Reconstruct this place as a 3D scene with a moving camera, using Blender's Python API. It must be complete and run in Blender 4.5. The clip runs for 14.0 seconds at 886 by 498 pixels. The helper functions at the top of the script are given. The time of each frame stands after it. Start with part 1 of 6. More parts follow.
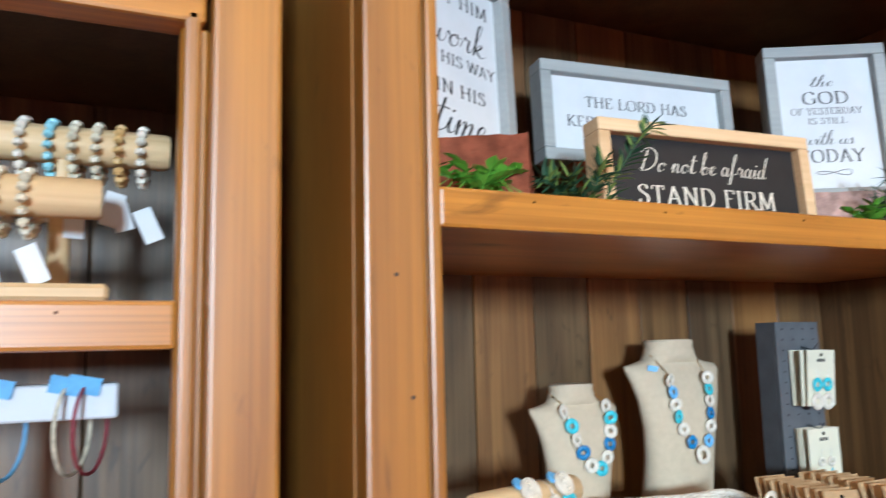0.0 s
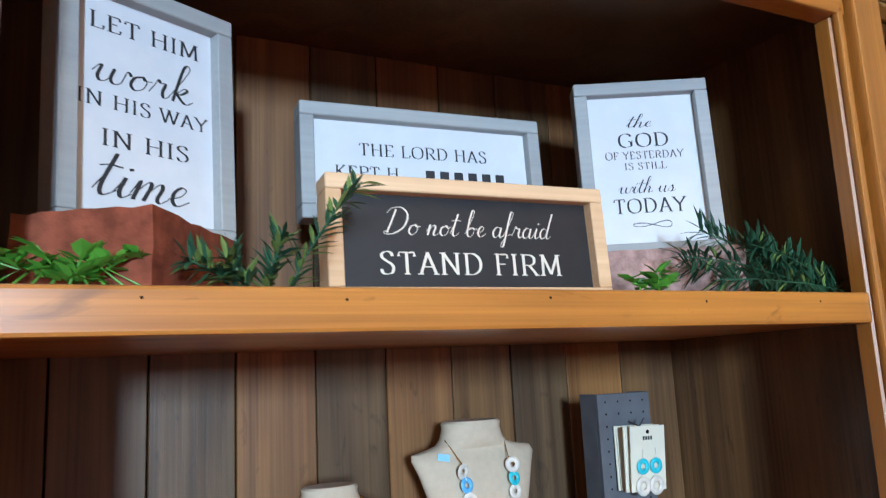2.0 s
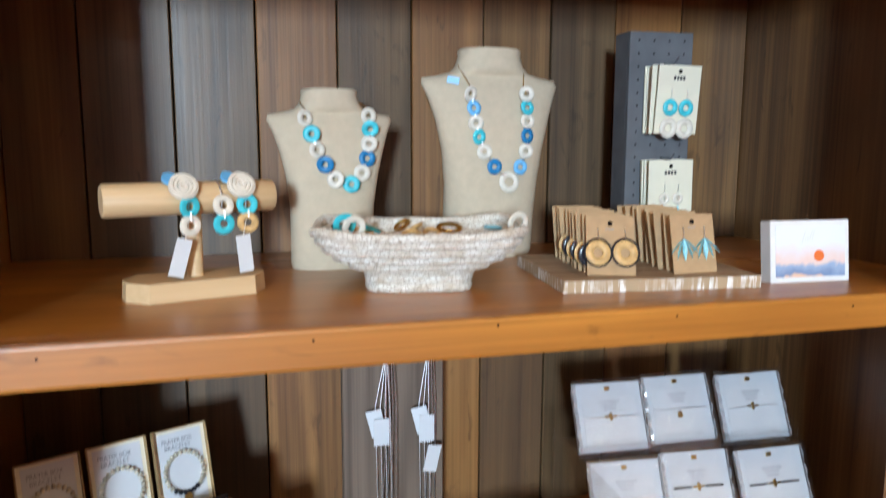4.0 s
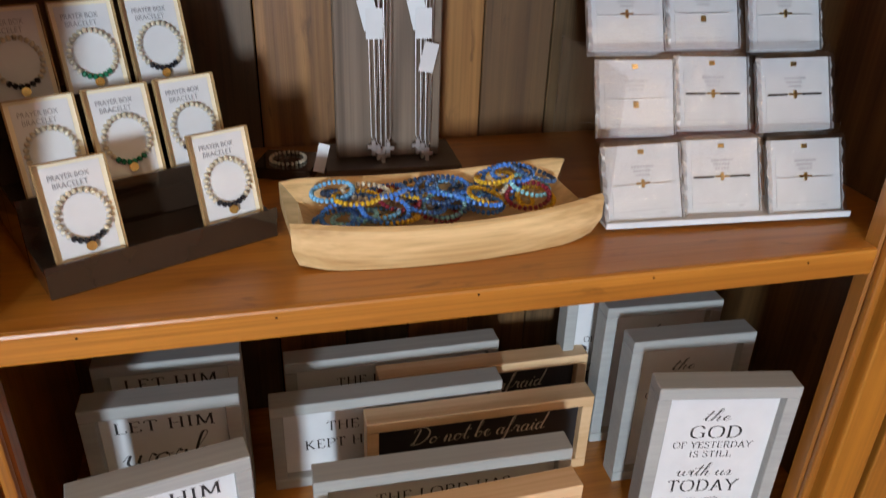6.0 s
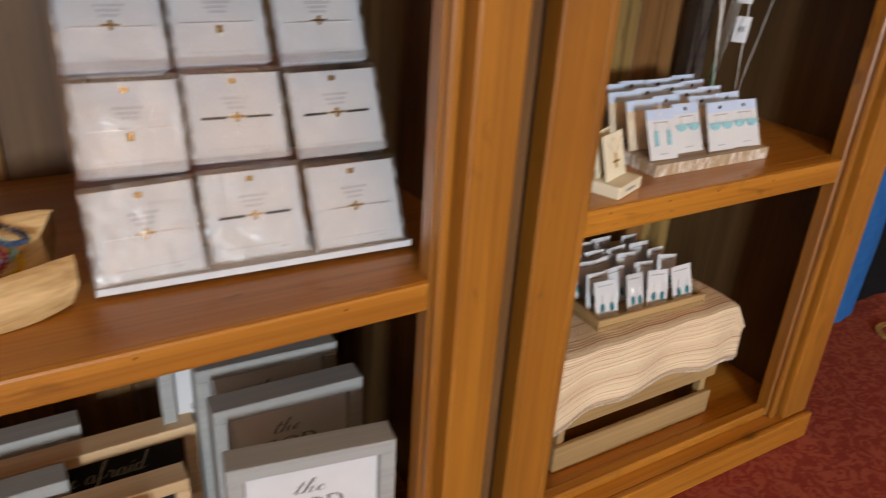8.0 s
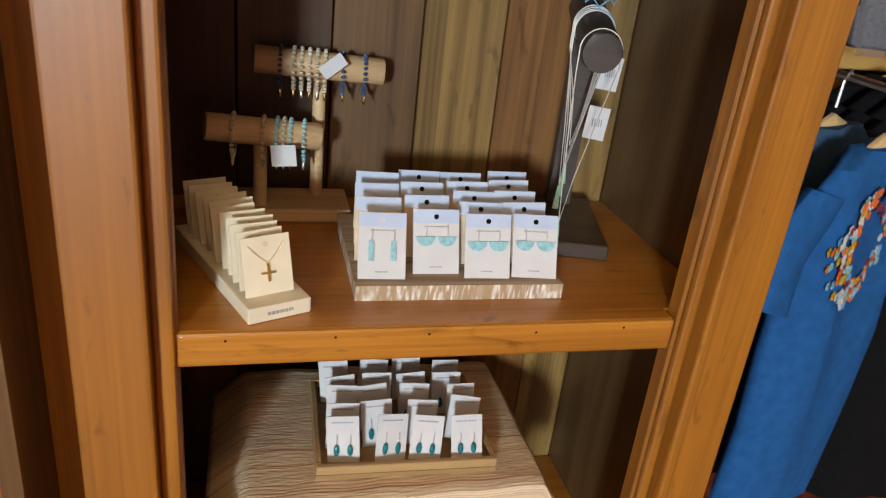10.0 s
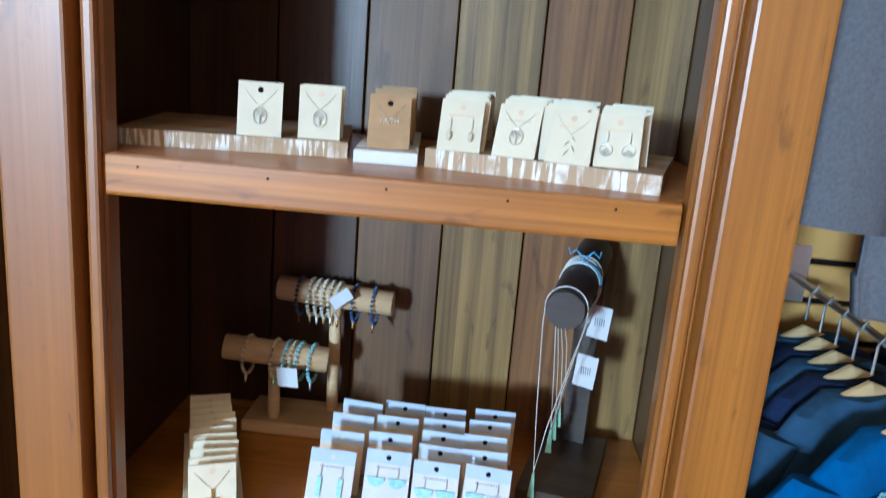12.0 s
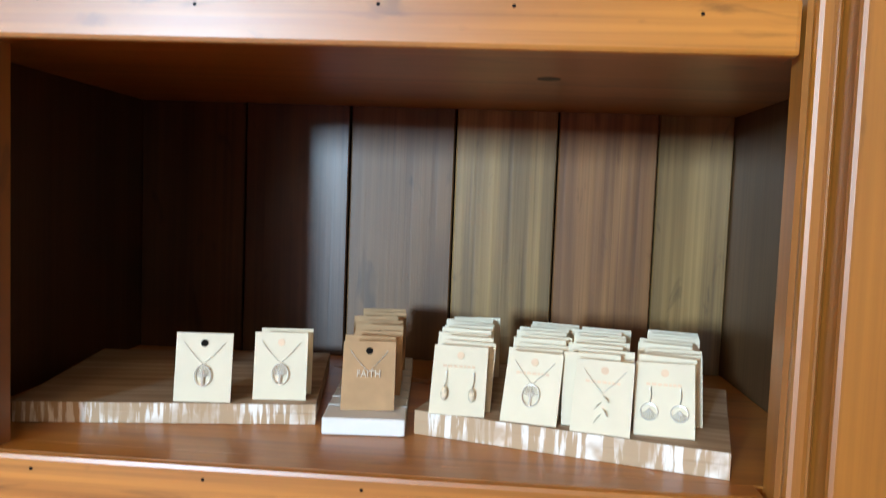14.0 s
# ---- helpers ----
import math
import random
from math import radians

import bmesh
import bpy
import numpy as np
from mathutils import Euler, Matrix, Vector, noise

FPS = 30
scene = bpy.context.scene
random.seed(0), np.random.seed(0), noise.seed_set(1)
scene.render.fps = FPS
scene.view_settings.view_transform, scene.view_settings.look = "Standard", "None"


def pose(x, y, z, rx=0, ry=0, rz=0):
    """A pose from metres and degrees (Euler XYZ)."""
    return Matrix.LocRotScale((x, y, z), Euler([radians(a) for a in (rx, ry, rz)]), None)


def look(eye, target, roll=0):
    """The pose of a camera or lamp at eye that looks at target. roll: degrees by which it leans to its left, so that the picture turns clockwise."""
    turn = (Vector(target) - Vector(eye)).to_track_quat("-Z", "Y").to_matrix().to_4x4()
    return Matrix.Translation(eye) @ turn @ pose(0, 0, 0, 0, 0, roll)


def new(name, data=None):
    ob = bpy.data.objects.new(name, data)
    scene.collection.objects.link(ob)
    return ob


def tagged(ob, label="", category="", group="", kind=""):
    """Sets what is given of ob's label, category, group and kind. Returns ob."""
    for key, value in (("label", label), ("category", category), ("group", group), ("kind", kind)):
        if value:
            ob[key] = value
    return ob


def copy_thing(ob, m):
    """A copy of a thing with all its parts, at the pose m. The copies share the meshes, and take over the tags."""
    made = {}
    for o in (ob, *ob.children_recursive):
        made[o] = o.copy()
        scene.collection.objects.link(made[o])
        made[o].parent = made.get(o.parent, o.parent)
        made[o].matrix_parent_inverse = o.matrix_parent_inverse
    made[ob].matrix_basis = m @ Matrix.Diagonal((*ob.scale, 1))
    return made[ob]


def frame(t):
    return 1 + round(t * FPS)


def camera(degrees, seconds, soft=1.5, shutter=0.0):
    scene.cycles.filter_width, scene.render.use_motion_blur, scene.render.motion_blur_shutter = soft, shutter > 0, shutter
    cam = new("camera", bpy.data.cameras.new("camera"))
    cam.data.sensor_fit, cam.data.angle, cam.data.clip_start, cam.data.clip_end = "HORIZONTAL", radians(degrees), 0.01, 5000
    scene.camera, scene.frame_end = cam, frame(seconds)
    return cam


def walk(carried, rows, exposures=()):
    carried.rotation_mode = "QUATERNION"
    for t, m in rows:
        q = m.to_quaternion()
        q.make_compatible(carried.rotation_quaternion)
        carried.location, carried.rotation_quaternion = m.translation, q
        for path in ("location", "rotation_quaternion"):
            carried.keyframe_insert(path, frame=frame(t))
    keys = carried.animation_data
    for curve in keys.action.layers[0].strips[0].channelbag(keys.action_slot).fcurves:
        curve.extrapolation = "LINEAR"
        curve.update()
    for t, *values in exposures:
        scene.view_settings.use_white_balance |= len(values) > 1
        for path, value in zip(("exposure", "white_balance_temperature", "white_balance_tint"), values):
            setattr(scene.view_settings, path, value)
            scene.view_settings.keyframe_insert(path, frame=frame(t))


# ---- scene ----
cam = camera(60.84, 14.0, soft=1.2, shutter=0.4)
PATH = [
    (0.0, pose(-0.0099, -0.6843, 1.4039, 97.580, 1.289, -24.624)),
    (0.5, pose(0.0687, -0.6876, 1.4310, 98.635, 1.819, -29.431)),
    (1.0, pose(0.1629, -0.6790, 1.4529, 100.220, 2.470, -31.452)),
    (1.5, pose(0.2555, -0.6667, 1.4730, 100.726, 2.883, -30.107)),
    (2.0, pose(0.3544, -0.6664, 1.4825, 99.574, 2.768, -26.840)),
    (2.5, pose(0.4559, -0.6768, 1.4638, 96.011, 2.182, -23.434)),
    (3.0, pose(0.5095, -0.7017, 1.4135, 91.785, 1.319, -20.191)),
    (3.5, pose(0.5426, -0.7205, 1.3522, 87.297, 0.585, -17.395)),
    (4.0, pose(0.5600, -0.7201, 1.2785, 81.605, -0.190, -15.351)),
    (4.2, pose(0.5634, -0.7131, 1.2506, 79.468, -0.531, -14.870)),
    (6.3, pose(0.6070, -0.7083, 1.0262, 60.554, -1.912, -13.665)),
    (6.5, pose(0.6177, -0.7106, 1.0109, 59.955, -2.060, -14.465)),
    (7.0, pose(0.6491, -0.7011, 0.9834, 60.238, -2.229, -18.261)),
    (7.5, pose(0.7844, -0.6882, 0.9909, 62.563, -2.683, -24.461)),
    (8.0, pose(0.9715, -0.6545, 1.0287, 63.830, -3.321, -30.392)),
    (8.5, pose(1.1172, -0.6678, 1.0421, 65.473, -3.521, -32.876)),
    (8.7, pose(1.1961, -0.6874, 1.0424, 66.077, -3.656, -32.258)),
    (10.8, pose(1.9457, -0.6426, 1.0700, 66.296, -5.908, -0.805)),
    (11.0, pose(1.9838, -0.6417, 1.0757, 67.339, -5.698, 1.106)),
    (11.5, pose(2.0365, -0.6512, 1.1391, 71.771, -5.114, 4.041)),
    (12.0, pose(2.0387, -0.6846, 1.2095, 75.967, -4.488, 4.236)),
    (12.5, pose(2.0467, -0.6780, 1.2401, 79.248, -3.796, 3.831)),
    (13.0, pose(2.0476, -0.6078, 1.2525, 81.398, -3.235, 3.544)),
    (13.5, pose(2.0242, -0.5027, 1.2631, 83.793, -2.851, 3.443)),
    (14.0, pose(2.0294, -0.4830, 1.2982, 86.193, -2.183, 4.240)),
]
walk(cam, PATH, [(0.0, 0.2, 6400, 6), (0.7, 0.15, 6600, 8), (1.5, 0.1, 6100, 6), (2.5, 0.08, 5700, 6), (3.5, 0.08, 6200, 8), (4.2, 0.05, 6500, 8), (6.3, -0.30, 7400, 15), (7.5, -0.40, 7500, 15), (8.0, -0.44, 8200, 18), (8.7, -0.56, 10400, 25), (10.8, 0.0, 6300, 6), (11.5, 0.1, 5900, 4), (12.0, 0.08, 5500, 3), (12.5, 0.1, 5700, 4), (13.0, 0.1, 6200, 5), (14.0, 0.14, 6200, 5)])

# ---- world, lights ----
world = bpy.data.worlds.new("world")
scene.world = world
world.use_nodes = True
sky = world.node_tree.nodes.new("ShaderNodeTexSky")
sky.sky_type, sky.sun_disc, sky.sun_elevation, sky.sun_rotation = "NISHITA", False, radians(35), radians(200)
world.node_tree.links.new(sky.outputs[0], world.node_tree.nodes["Background"].inputs[0])
world.node_tree.nodes["Background"].inputs[1].default_value = 0.1


def area(name, m, sx, sy, watts, colour):
    d = bpy.data.lights.new(name, "AREA")
    d.shape, d.size, d.size_y, d.energy, d.color = "RECTANGLE", sx, sy, watts, colour
    o = new(name, d)
    o.matrix_world = m
    return o


# daylight through the shop window behind the visitor, warm ceiling lamps
area("window_daylight", look((-4.0, -14.9, 2.8), (1.3, 0.3, 1.2)), 1.3, 1.8, 3350, (0.61, 0.80, 1.0))
LAMPS = [(-0.8, -2.2), (1.6, -2.2), (0.4, -4.5), (3.2, -4.0)]
for lx, ly in LAMPS:
    area("ceiling_lamp_light", look((lx, ly, 4.1), (lx, ly, 0)), 0.5, 0.5, 16, (1.0, 0.66, 0.34))

# ---- materials ----


def nodes(name, rough=0.5, metal=0.0):
    mt = bpy.data.materials.new(name)
    mt.use_nodes = True
    nt = mt.node_tree
    b = nt.nodes["Principled BSDF"]
    b.inputs["Roughness"].default_value = rough
    b.inputs["Metallic"].default_value = metal
    return mt, nt, b


def mapped(nt, scale, spread=7.0):
    """Object coordinates, shifted from piece to piece, stretched by scale."""
    tc = nt.nodes.new("ShaderNodeTexCoord")
    inf = nt.nodes.new("ShaderNodeObjectInfo")
    mul = nt.nodes.new("ShaderNodeMath")
    mul.operation = "MULTIPLY"
    mul.inputs[1].default_value = spread
    nt.links.new(inf.outputs["Random"], mul.inputs[0])
    ad = nt.nodes.new("ShaderNodeVectorMath")
    ad.operation = "ADD"
    nt.links.new(tc.outputs["Object"], ad.inputs[0])
    nt.links.new(mul.outputs[0], ad.inputs[1])
    mp = nt.nodes.new("ShaderNodeMapping")
    mp.inputs["Scale"].default_value = scale
    nt.links.new(ad.outputs[0], mp.inputs["Vector"])
    return mp.outputs[0]


def noise_tex(nt, vec, scale, detail=4.0, distort=0.0):
    n = nt.nodes.new("ShaderNodeTexNoise")
    n.inputs["Scale"].default_value, n.inputs["Detail"].default_value, n.inputs["Distortion"].default_value = scale, detail, distort
    nt.links.new(vec, n.inputs["Vector"])
    return n.outputs["Fac"]


def ramp(nt, fac, stops):
    r = nt.nodes.new("ShaderNodeValToRGB")
    els = r.color_ramp.elements
    while len(els) < len(stops):
        els.new(0.5)
    for e, (p, c) in zip(els, stops):
        e.position, e.color = p, (*c, 1)
    nt.links.new(fac, r.inputs[0])
    return r.outputs[0]


def mix(nt, fac, a, b, how="MIX"):
    m = nt.nodes.new("ShaderNodeMix")
    m.data_type, m.blend_type = "RGBA", how
    for sock, v in ((m.inputs[0], fac), (m.inputs[6], a), (m.inputs[7], b)):
        if isinstance(v, (int, float)):
            sock.default_value = v
        elif isinstance(v, tuple):
            sock.default_value = (*v, 1)
        else:
            nt.links.new(v, sock)
    return m.outputs[2]


def bump(nt, b, fac, strength, dist=0.002):
    n = nt.nodes.new("ShaderNodeBump")
    n.inputs["Strength"].default_value, n.inputs["Distance"].default_value = strength, dist
    nt.links.new(fac, n.inputs["Height"])
    nt.links.new(n.outputs[0], b.inputs["Normal"])


def wood(name, dark, light, axis, rough=0.35, coat=0.3, ring=16.0, contrast=0.35, relief=0.15, knots=0.0):
    """Sawn softwood: long flame grain, fine fibres, a few darker stains."""
    mt, nt, b = nodes(name, rough)
    st = {"x": (0.07, 1, 1), "y": (1, 0.07, 1), "z": (1, 1, 0.07)}[axis]
    v = mapped(nt, st)
    field = noise_tex(nt, v, 4.5, 2, 0.25)
    wv = nt.nodes.new("ShaderNodeMath")
    wv.operation = "MULTIPLY"
    wv.inputs[1].default_value = ring * 6.28
    nt.links.new(field, wv.inputs[0])
    sn = nt.nodes.new("ShaderNodeMath")
    sn.operation = "SINE"
    nt.links.new(wv.outputs[0], sn.inputs[0])
    half = nt.nodes.new("ShaderNodeMath")
    half.operation = "MULTIPLY_ADD"
    half.inputs[1].default_value, half.inputs[2].default_value = 0.5, 0.5
    nt.links.new(sn.outputs[0], half.inputs[0])
    st2 = {"x": (0.02, 1, 1), "y": (1, 0.02, 1), "z": (1, 1, 0.02)}[axis]
    fib = noise_tex(nt, mapped(nt, st2), 150, 5)
    blot = noise_tex(nt, mapped(nt, tuple(0.4 + 0.6 * s for s in st)), 3.0, 5, 0.4)
    mean = tuple((p + q) / 2 for p, q in zip(dark, light))
    c1 = ramp(nt, half.outputs[0], [(0.15, light), (0.95, tuple(p * (1 - contrast) + q * contrast for p, q in zip(mean, dark)))])
    c2 = mix(nt, 0.45, c1, ramp(nt, fib, [(0.32, dark), (0.68, light)]))
    c3 = mix(nt, ramp(nt, blot, [(0.42, (0, 0, 0)), (0.75, (0.75, 0.75, 0.75))]), c2, dark)
    st3 = {"x": (0.006, 1, 1), "y": (1, 0.006, 1), "z": (1, 1, 0.006)}[axis]
    lines = noise_tex(nt, mapped(nt, st3), 240, 4, 0.3)
    band = noise_tex(nt, mapped(nt, tuple(0.1 + 0.9 * q for q in st)), 9.0, 2)
    fine = mix(nt, 1.0, ramp(nt, lines, [(0.5, (0, 0, 0)), (0.66, (0.42, 0.42, 0.42))]), ramp(nt, band, [(0.4, (0.1, 0.1, 0.1)), (0.62, (0.9, 0.9, 0.9))]), "MULTIPLY")
    if coat:
        c3 = mix(nt, fine, c3, tuple(q * 0.55 for q in dark))
    if knots:
        vo = nt.nodes.new("ShaderNodeTexVoronoi")
        vo.inputs["Scale"].default_value = 4.5
        nt.links.new(mapped(nt, {"x": (0.45, 1, 1), "y": (1, 0.45, 1), "z": (1, 1, 0.45)}[axis]), vo.inputs["Vector"])
        c3 = mix(nt, ramp(nt, vo.outputs["Distance"], [(0.02 * knots, (0.92, 0.92, 0.92)), (0.07 * knots, (0.0, 0.0, 0.0))]), c3, tuple(q * 0.3 for q in dark))
        spots = noise_tex(nt, mapped(nt, tuple(0.25 + 0.75 * q for q in st)), 38, 6, 1.0)
        c3 = mix(nt, ramp(nt, spots, [(0.62, (0, 0, 0)), (0.72, (0.55, 0.55, 0.55))]), c3, tuple(q * 0.45 for q in dark))
    nt.links.new(c3, b.inputs["Base Color"])
    nt.links.new(ramp(nt, blot, [(0.3, (rough * 0.8,) * 3), (0.8, (min(1, rough * 1.5),) * 3)]), b.inputs["Roughness"])
    b.inputs["Coat Weight"].default_value, b.inputs["Coat Roughness"].default_value = coat, 0.22 if coat < 0.4 else 0.4
    bump(nt, b, fib, relief, 0.0015)
    return mt


def plain(name, colour, rough=0.5, metal=0.0, vary=0.12, scale=30.0, relief=0.0, coat=0.0):
    """A plain surface with slight mottling and wear."""
    mt, nt, b = nodes(name, rough, metal)
    n = noise_tex(nt, mapped(nt, (1, 1, 1)), scale, 5)
    lo, hi = tuple(c * (1 - vary) for c in colour), tuple(min(1, c * (1 + vary)) for c in colour)
    nt.links.new(ramp(nt, n, [(0.3, lo), (0.7, hi)]), b.inputs["Base Color"])
    b.inputs["Coat Weight"].default_value = coat
    if rough >= 0.9:
        b.inputs["Specular IOR Level"].default_value = 0.12
    if relief:
        bump(nt, b, noise_tex(nt, mapped(nt, (1, 1, 1)), scale * 6, 3), relief, 0.001)
    return mt


CAB_X = wood("cabinet_pine_lengthwise", (0.28, 0.092, 0.010), (0.58, 0.235, 0.034), "x", 0.32, 0.4, 7, 0.3, 0.06, 1.0)
CAB_Z = wood("cabinet_pine_upright", (0.23, 0.076, 0.008), (0.48, 0.19, 0.022), "z", 0.36, 1.0, 9, 0.3, 0.07, 1.0)
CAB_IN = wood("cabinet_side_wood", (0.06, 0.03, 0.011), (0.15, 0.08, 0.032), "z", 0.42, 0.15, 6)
# darker copy of the side wood, with the left corner's shade in its colour
SHADE_IN = wood("shaded_side_wood", (0.03, 0.012, 0.004), (0.085, 0.036, 0.012), "z", 0.42, 0.15, 8)
PLANKS = [wood("plank_dark", (0.05, 0.027, 0.012), (0.15, 0.087, 0.04), "z", 0.44, 0.2, 12, 0.6, 0.2, 0.8),
          wood("plank_russet", (0.115, 0.045, 0.013), (0.33, 0.15, 0.046), "z", 0.44, 0.2, 11, 0.6, 0.2, 0.8),
          wood("plank_olive", (0.12, 0.066, 0.019), (0.36, 0.215, 0.07), "z", 0.44, 0.2, 15, 0.8, 0.2, 0.8),
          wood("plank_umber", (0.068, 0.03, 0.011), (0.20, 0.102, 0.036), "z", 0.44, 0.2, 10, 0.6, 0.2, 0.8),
          # plank colour darkened to stand in for the shade behind the left stile
          wood("plank_shaded", (0.03, 0.012, 0.005), (0.09, 0.038, 0.014), "z", 0.44, 0.2, 10, 0.6, 0.2, 0.8)]
PALE = wood("pale_beech", (0.52, 0.33, 0.16), (0.75, 0.55, 0.32), "x", 0.5, 0.0, 5, 0.3)
BOATWOOD = wood("carved_light_wood", (0.42, 0.24, 0.09), (0.78, 0.56, 0.29), "x", 0.5, 0.1, 9, 0.5)
PINEFRAME = wood("natural_pine_frame", (0.55, 0.33, 0.16), (0.78, 0.55, 0.33), "x", 0.55, 0.0, 6, 0.35)
GREYFRAME = wood("grey_washed_frame", (0.29, 0.298, 0.292), (0.39, 0.40, 0.385), "x", 0.6, 0.0, 5, 0.3)
OLDBOARD = wood("weathered_board", (0.07, 0.046, 0.031), (0.19, 0.132, 0.092), "z", 0.7, 0.0, 14, 0.6)
DARKBASE = wood("dark_stained_base", (0.03, 0.02, 0.015), (0.075, 0.05, 0.035), "x", 0.45, 0.1, 8)
CRATE = wood("crate_wood", (0.25, 0.15, 0.06), (0.48, 0.31, 0.14), "x", 0.65, 0.0, 8)
HANGER = wood("hanger_wood", (0.52, 0.36, 0.17), (0.74, 0.55, 0.30), "x", 0.4, 0.3, 5)


def whitewashed():
    """Limed softwood: brown grain along the top, white brushed streaks on the sawn edges."""
    mt, nt, b = nodes("whitewashed_slab", 0.65)
    grain = noise_tex(nt, mapped(nt, (0.03, 1, 1)), 120, 5, 0.2)
    patch = noise_tex(nt, mapped(nt, (0.3, 1, 1)), 14, 4, 0.5)
    top = mix(nt, ramp(nt, patch, [(0.5, (0, 0, 0)), (0.75, (0.25, 0.25, 0.25))]), ramp(nt, grain, [(0.32, (0.25, 0.16, 0.09)), (0.68, (0.48, 0.36, 0.24))]), (0.66, 0.60, 0.53))
    streak = noise_tex(nt, mapped(nt, (1, 1, 0.12)), 190, 4)
    worn = noise_tex(nt, mapped(nt, (1, 1, 1)), 32, 3)
    edge = mix(nt, mix(nt, 1.0, ramp(nt, streak, [(0.47, (0, 0, 0)), (0.56, (1, 1, 1))]), ramp(nt, worn, [(0.4, (0.15, 0.15, 0.15)), (0.55, (1, 1, 1))]), "MULTIPLY"), (0.42, 0.29, 0.17), (0.80, 0.77, 0.72))
    tc = nt.nodes.new("ShaderNodeTexCoord")
    sep = nt.nodes.new("ShaderNodeSeparateXYZ")
    nt.links.new(tc.outputs["Normal"], sep.inputs[0])
    nt.links.new(mix(nt, ramp(nt, sep.outputs[2], [(0.4, (0, 0, 0)), (0.6, (1, 1, 1))]), edge, top), b.inputs["Base Color"])
    bump(nt, b, grain, 0.3)
    return mt


WASHED = whitewashed()
WHITE = plain("white_paint", (0.72, 0.72, 0.71), 0.5, 0, 0.04)
PAPER = plain("white_print_paper", (0.63, 0.645, 0.66), 0.75, 0, 0.03)
CREAM = plain("cream_card", (0.80, 0.73, 0.55), 0.75, 0, 0.05)
IVORY = plain("ivory_card", (0.70, 0.65, 0.50), 0.75, 0, 0.04)
GREYCARD = plain("pale_grey_card", (0.60, 0.63, 0.66), 0.7, 0, 0.04)
KRAFT = plain("kraft_card", (0.42, 0.27, 0.14), 0.85, 0, 0.1, 60)
PALEBLUE = plain("pale_blue_print", (0.48, 0.60, 0.78), 0.75, 0, 0.05)
BEIGE = plain("sandy_print", (0.72, 0.55, 0.38), 0.75, 0, 0.1)
SANDY = plain("pale_beach_print", (0.68, 0.55, 0.40), 0.75, 0, 0.2, 40)
BLACKP = plain("black_panel", (0.012, 0.011, 0.012), 0.55, 0, 0.2)
INK = plain("black_ink", (0.02, 0.02, 0.022), 0.7, 0, 0.1)
PALEINK = plain("pale_grey_ink", (0.46, 0.46, 0.49), 0.7, 0, 0.1)
GREYINK = plain("grey_ink", (0.30, 0.31, 0.33), 0.7, 0, 0.1)
LETTER = plain("cream_lettering", (0.72, 0.66, 0.55), 0.7, 0, 0.05)
LINEN = plain("linen_bust", (0.55, 0.45, 0.32), 0.85, 0, 0.05, 90, 0.15)
BRICK = plain("red_clay_brick", (0.22, 0.062, 0.033), 0.9, 0, 0.4, 35, 0.9)
BRICKW = plain("limed_brick", (0.34, 0.22, 0.19), 0.9, 0, 0.5, 45, 0.9)
SILVER = plain("silver_metal", (0.82, 0.82, 0.83), 0.36, 1.0, 0.05)
TRINKET = plain("pale_silver_plate", (0.70, 0.68, 0.62), 0.35, 0.35, 0.08)
GOLD = plain("gold_metal", (0.78, 0.55, 0.22), 0.25, 1.0, 0.08)
STEEL = plain("dark_steel", (0.10, 0.10, 0.11), 0.4, 0.6, 0.1)
PEG = plain("charcoal_pegboard", (0.095, 0.098, 0.105), 0.6, 0, 0.15)
TURQ = plain("turquoise_tagua", (0.05, 0.49, 0.56), 0.4, 0, 0.2, 90)
BLUE = plain("deep_blue_tagua", (0.01, 0.18, 0.40), 0.4, 0, 0.25, 90)
SKYB = plain("light_blue_tagua", (0.14, 0.42, 0.70), 0.4, 0, 0.15, 90)
BONE = plain("bone_white_tagua", (0.68, 0.62, 0.52), 0.45, 0, 0.12, 90)
NATUR = plain("natural_tagua", (0.58, 0.36, 0.14), 0.5, 0, 0.25, 120)
DKBEAD = plain("dark_bead", (0.02, 0.02, 0.025), 0.25, 0, 0.3)
COBALT = plain("cobalt_bead", (0.055, 0.20, 0.60), 0.35, 0, 0.25, 200)
NAVYBEAD = plain("slate_navy_bead", (0.04, 0.09, 0.2), 0.4, 0, 0.3, 200)
YELLOW = plain("mustard_bead", (0.66, 0.40, 0.03), 0.4, 0, 0.15, 200)
MAROON = plain("maroon_bead", (0.22, 0.02, 0.035), 0.4, 0, 0.2, 200)
AQUA = plain("aqua_bead", (0.25, 0.55, 0.62), 0.35, 0, 0.2, 200)
STONE = plain("marbled_stone_bead", (0.58, 0.52, 0.39), 0.35, 0, 0.35, 160)
GREENB = plain("green_bead", (0.01, 0.16, 0.08), 0.25, 0, 0.3, 200)
TEAL = plain("teal_glass", (0.0, 0.16, 0.20), 0.1, 0, 0.5, 200, 0, 0.6)
SEAG = plain("sea_green_glass", (0.28, 0.50, 0.36), 0.15, 0, 0.2, 80, 0, 0.5)
BROWNAC = plain("smoked_acrylic", (0.03, 0.018, 0.012), 0.12, 0, 0.2, 10, 0, 0.5)
LEAFB = plain("bright_leaf", (0.10, 0.30, 0.03), 0.5, 0, 0.35, 25)
LEAFD = plain("dark_needle_leaf", (0.022, 0.075, 0.035), 0.5, 0, 0.45, 25)
LEAFP = plain("pale_new_leaf", (0.16, 0.24, 0.06), 0.5, 0, 0.3, 25)
TEE_BLUE = plain("royal_blue_jersey", (0.008, 0.09, 0.27), 0.95, 0, 0.15, 60, 0.3)
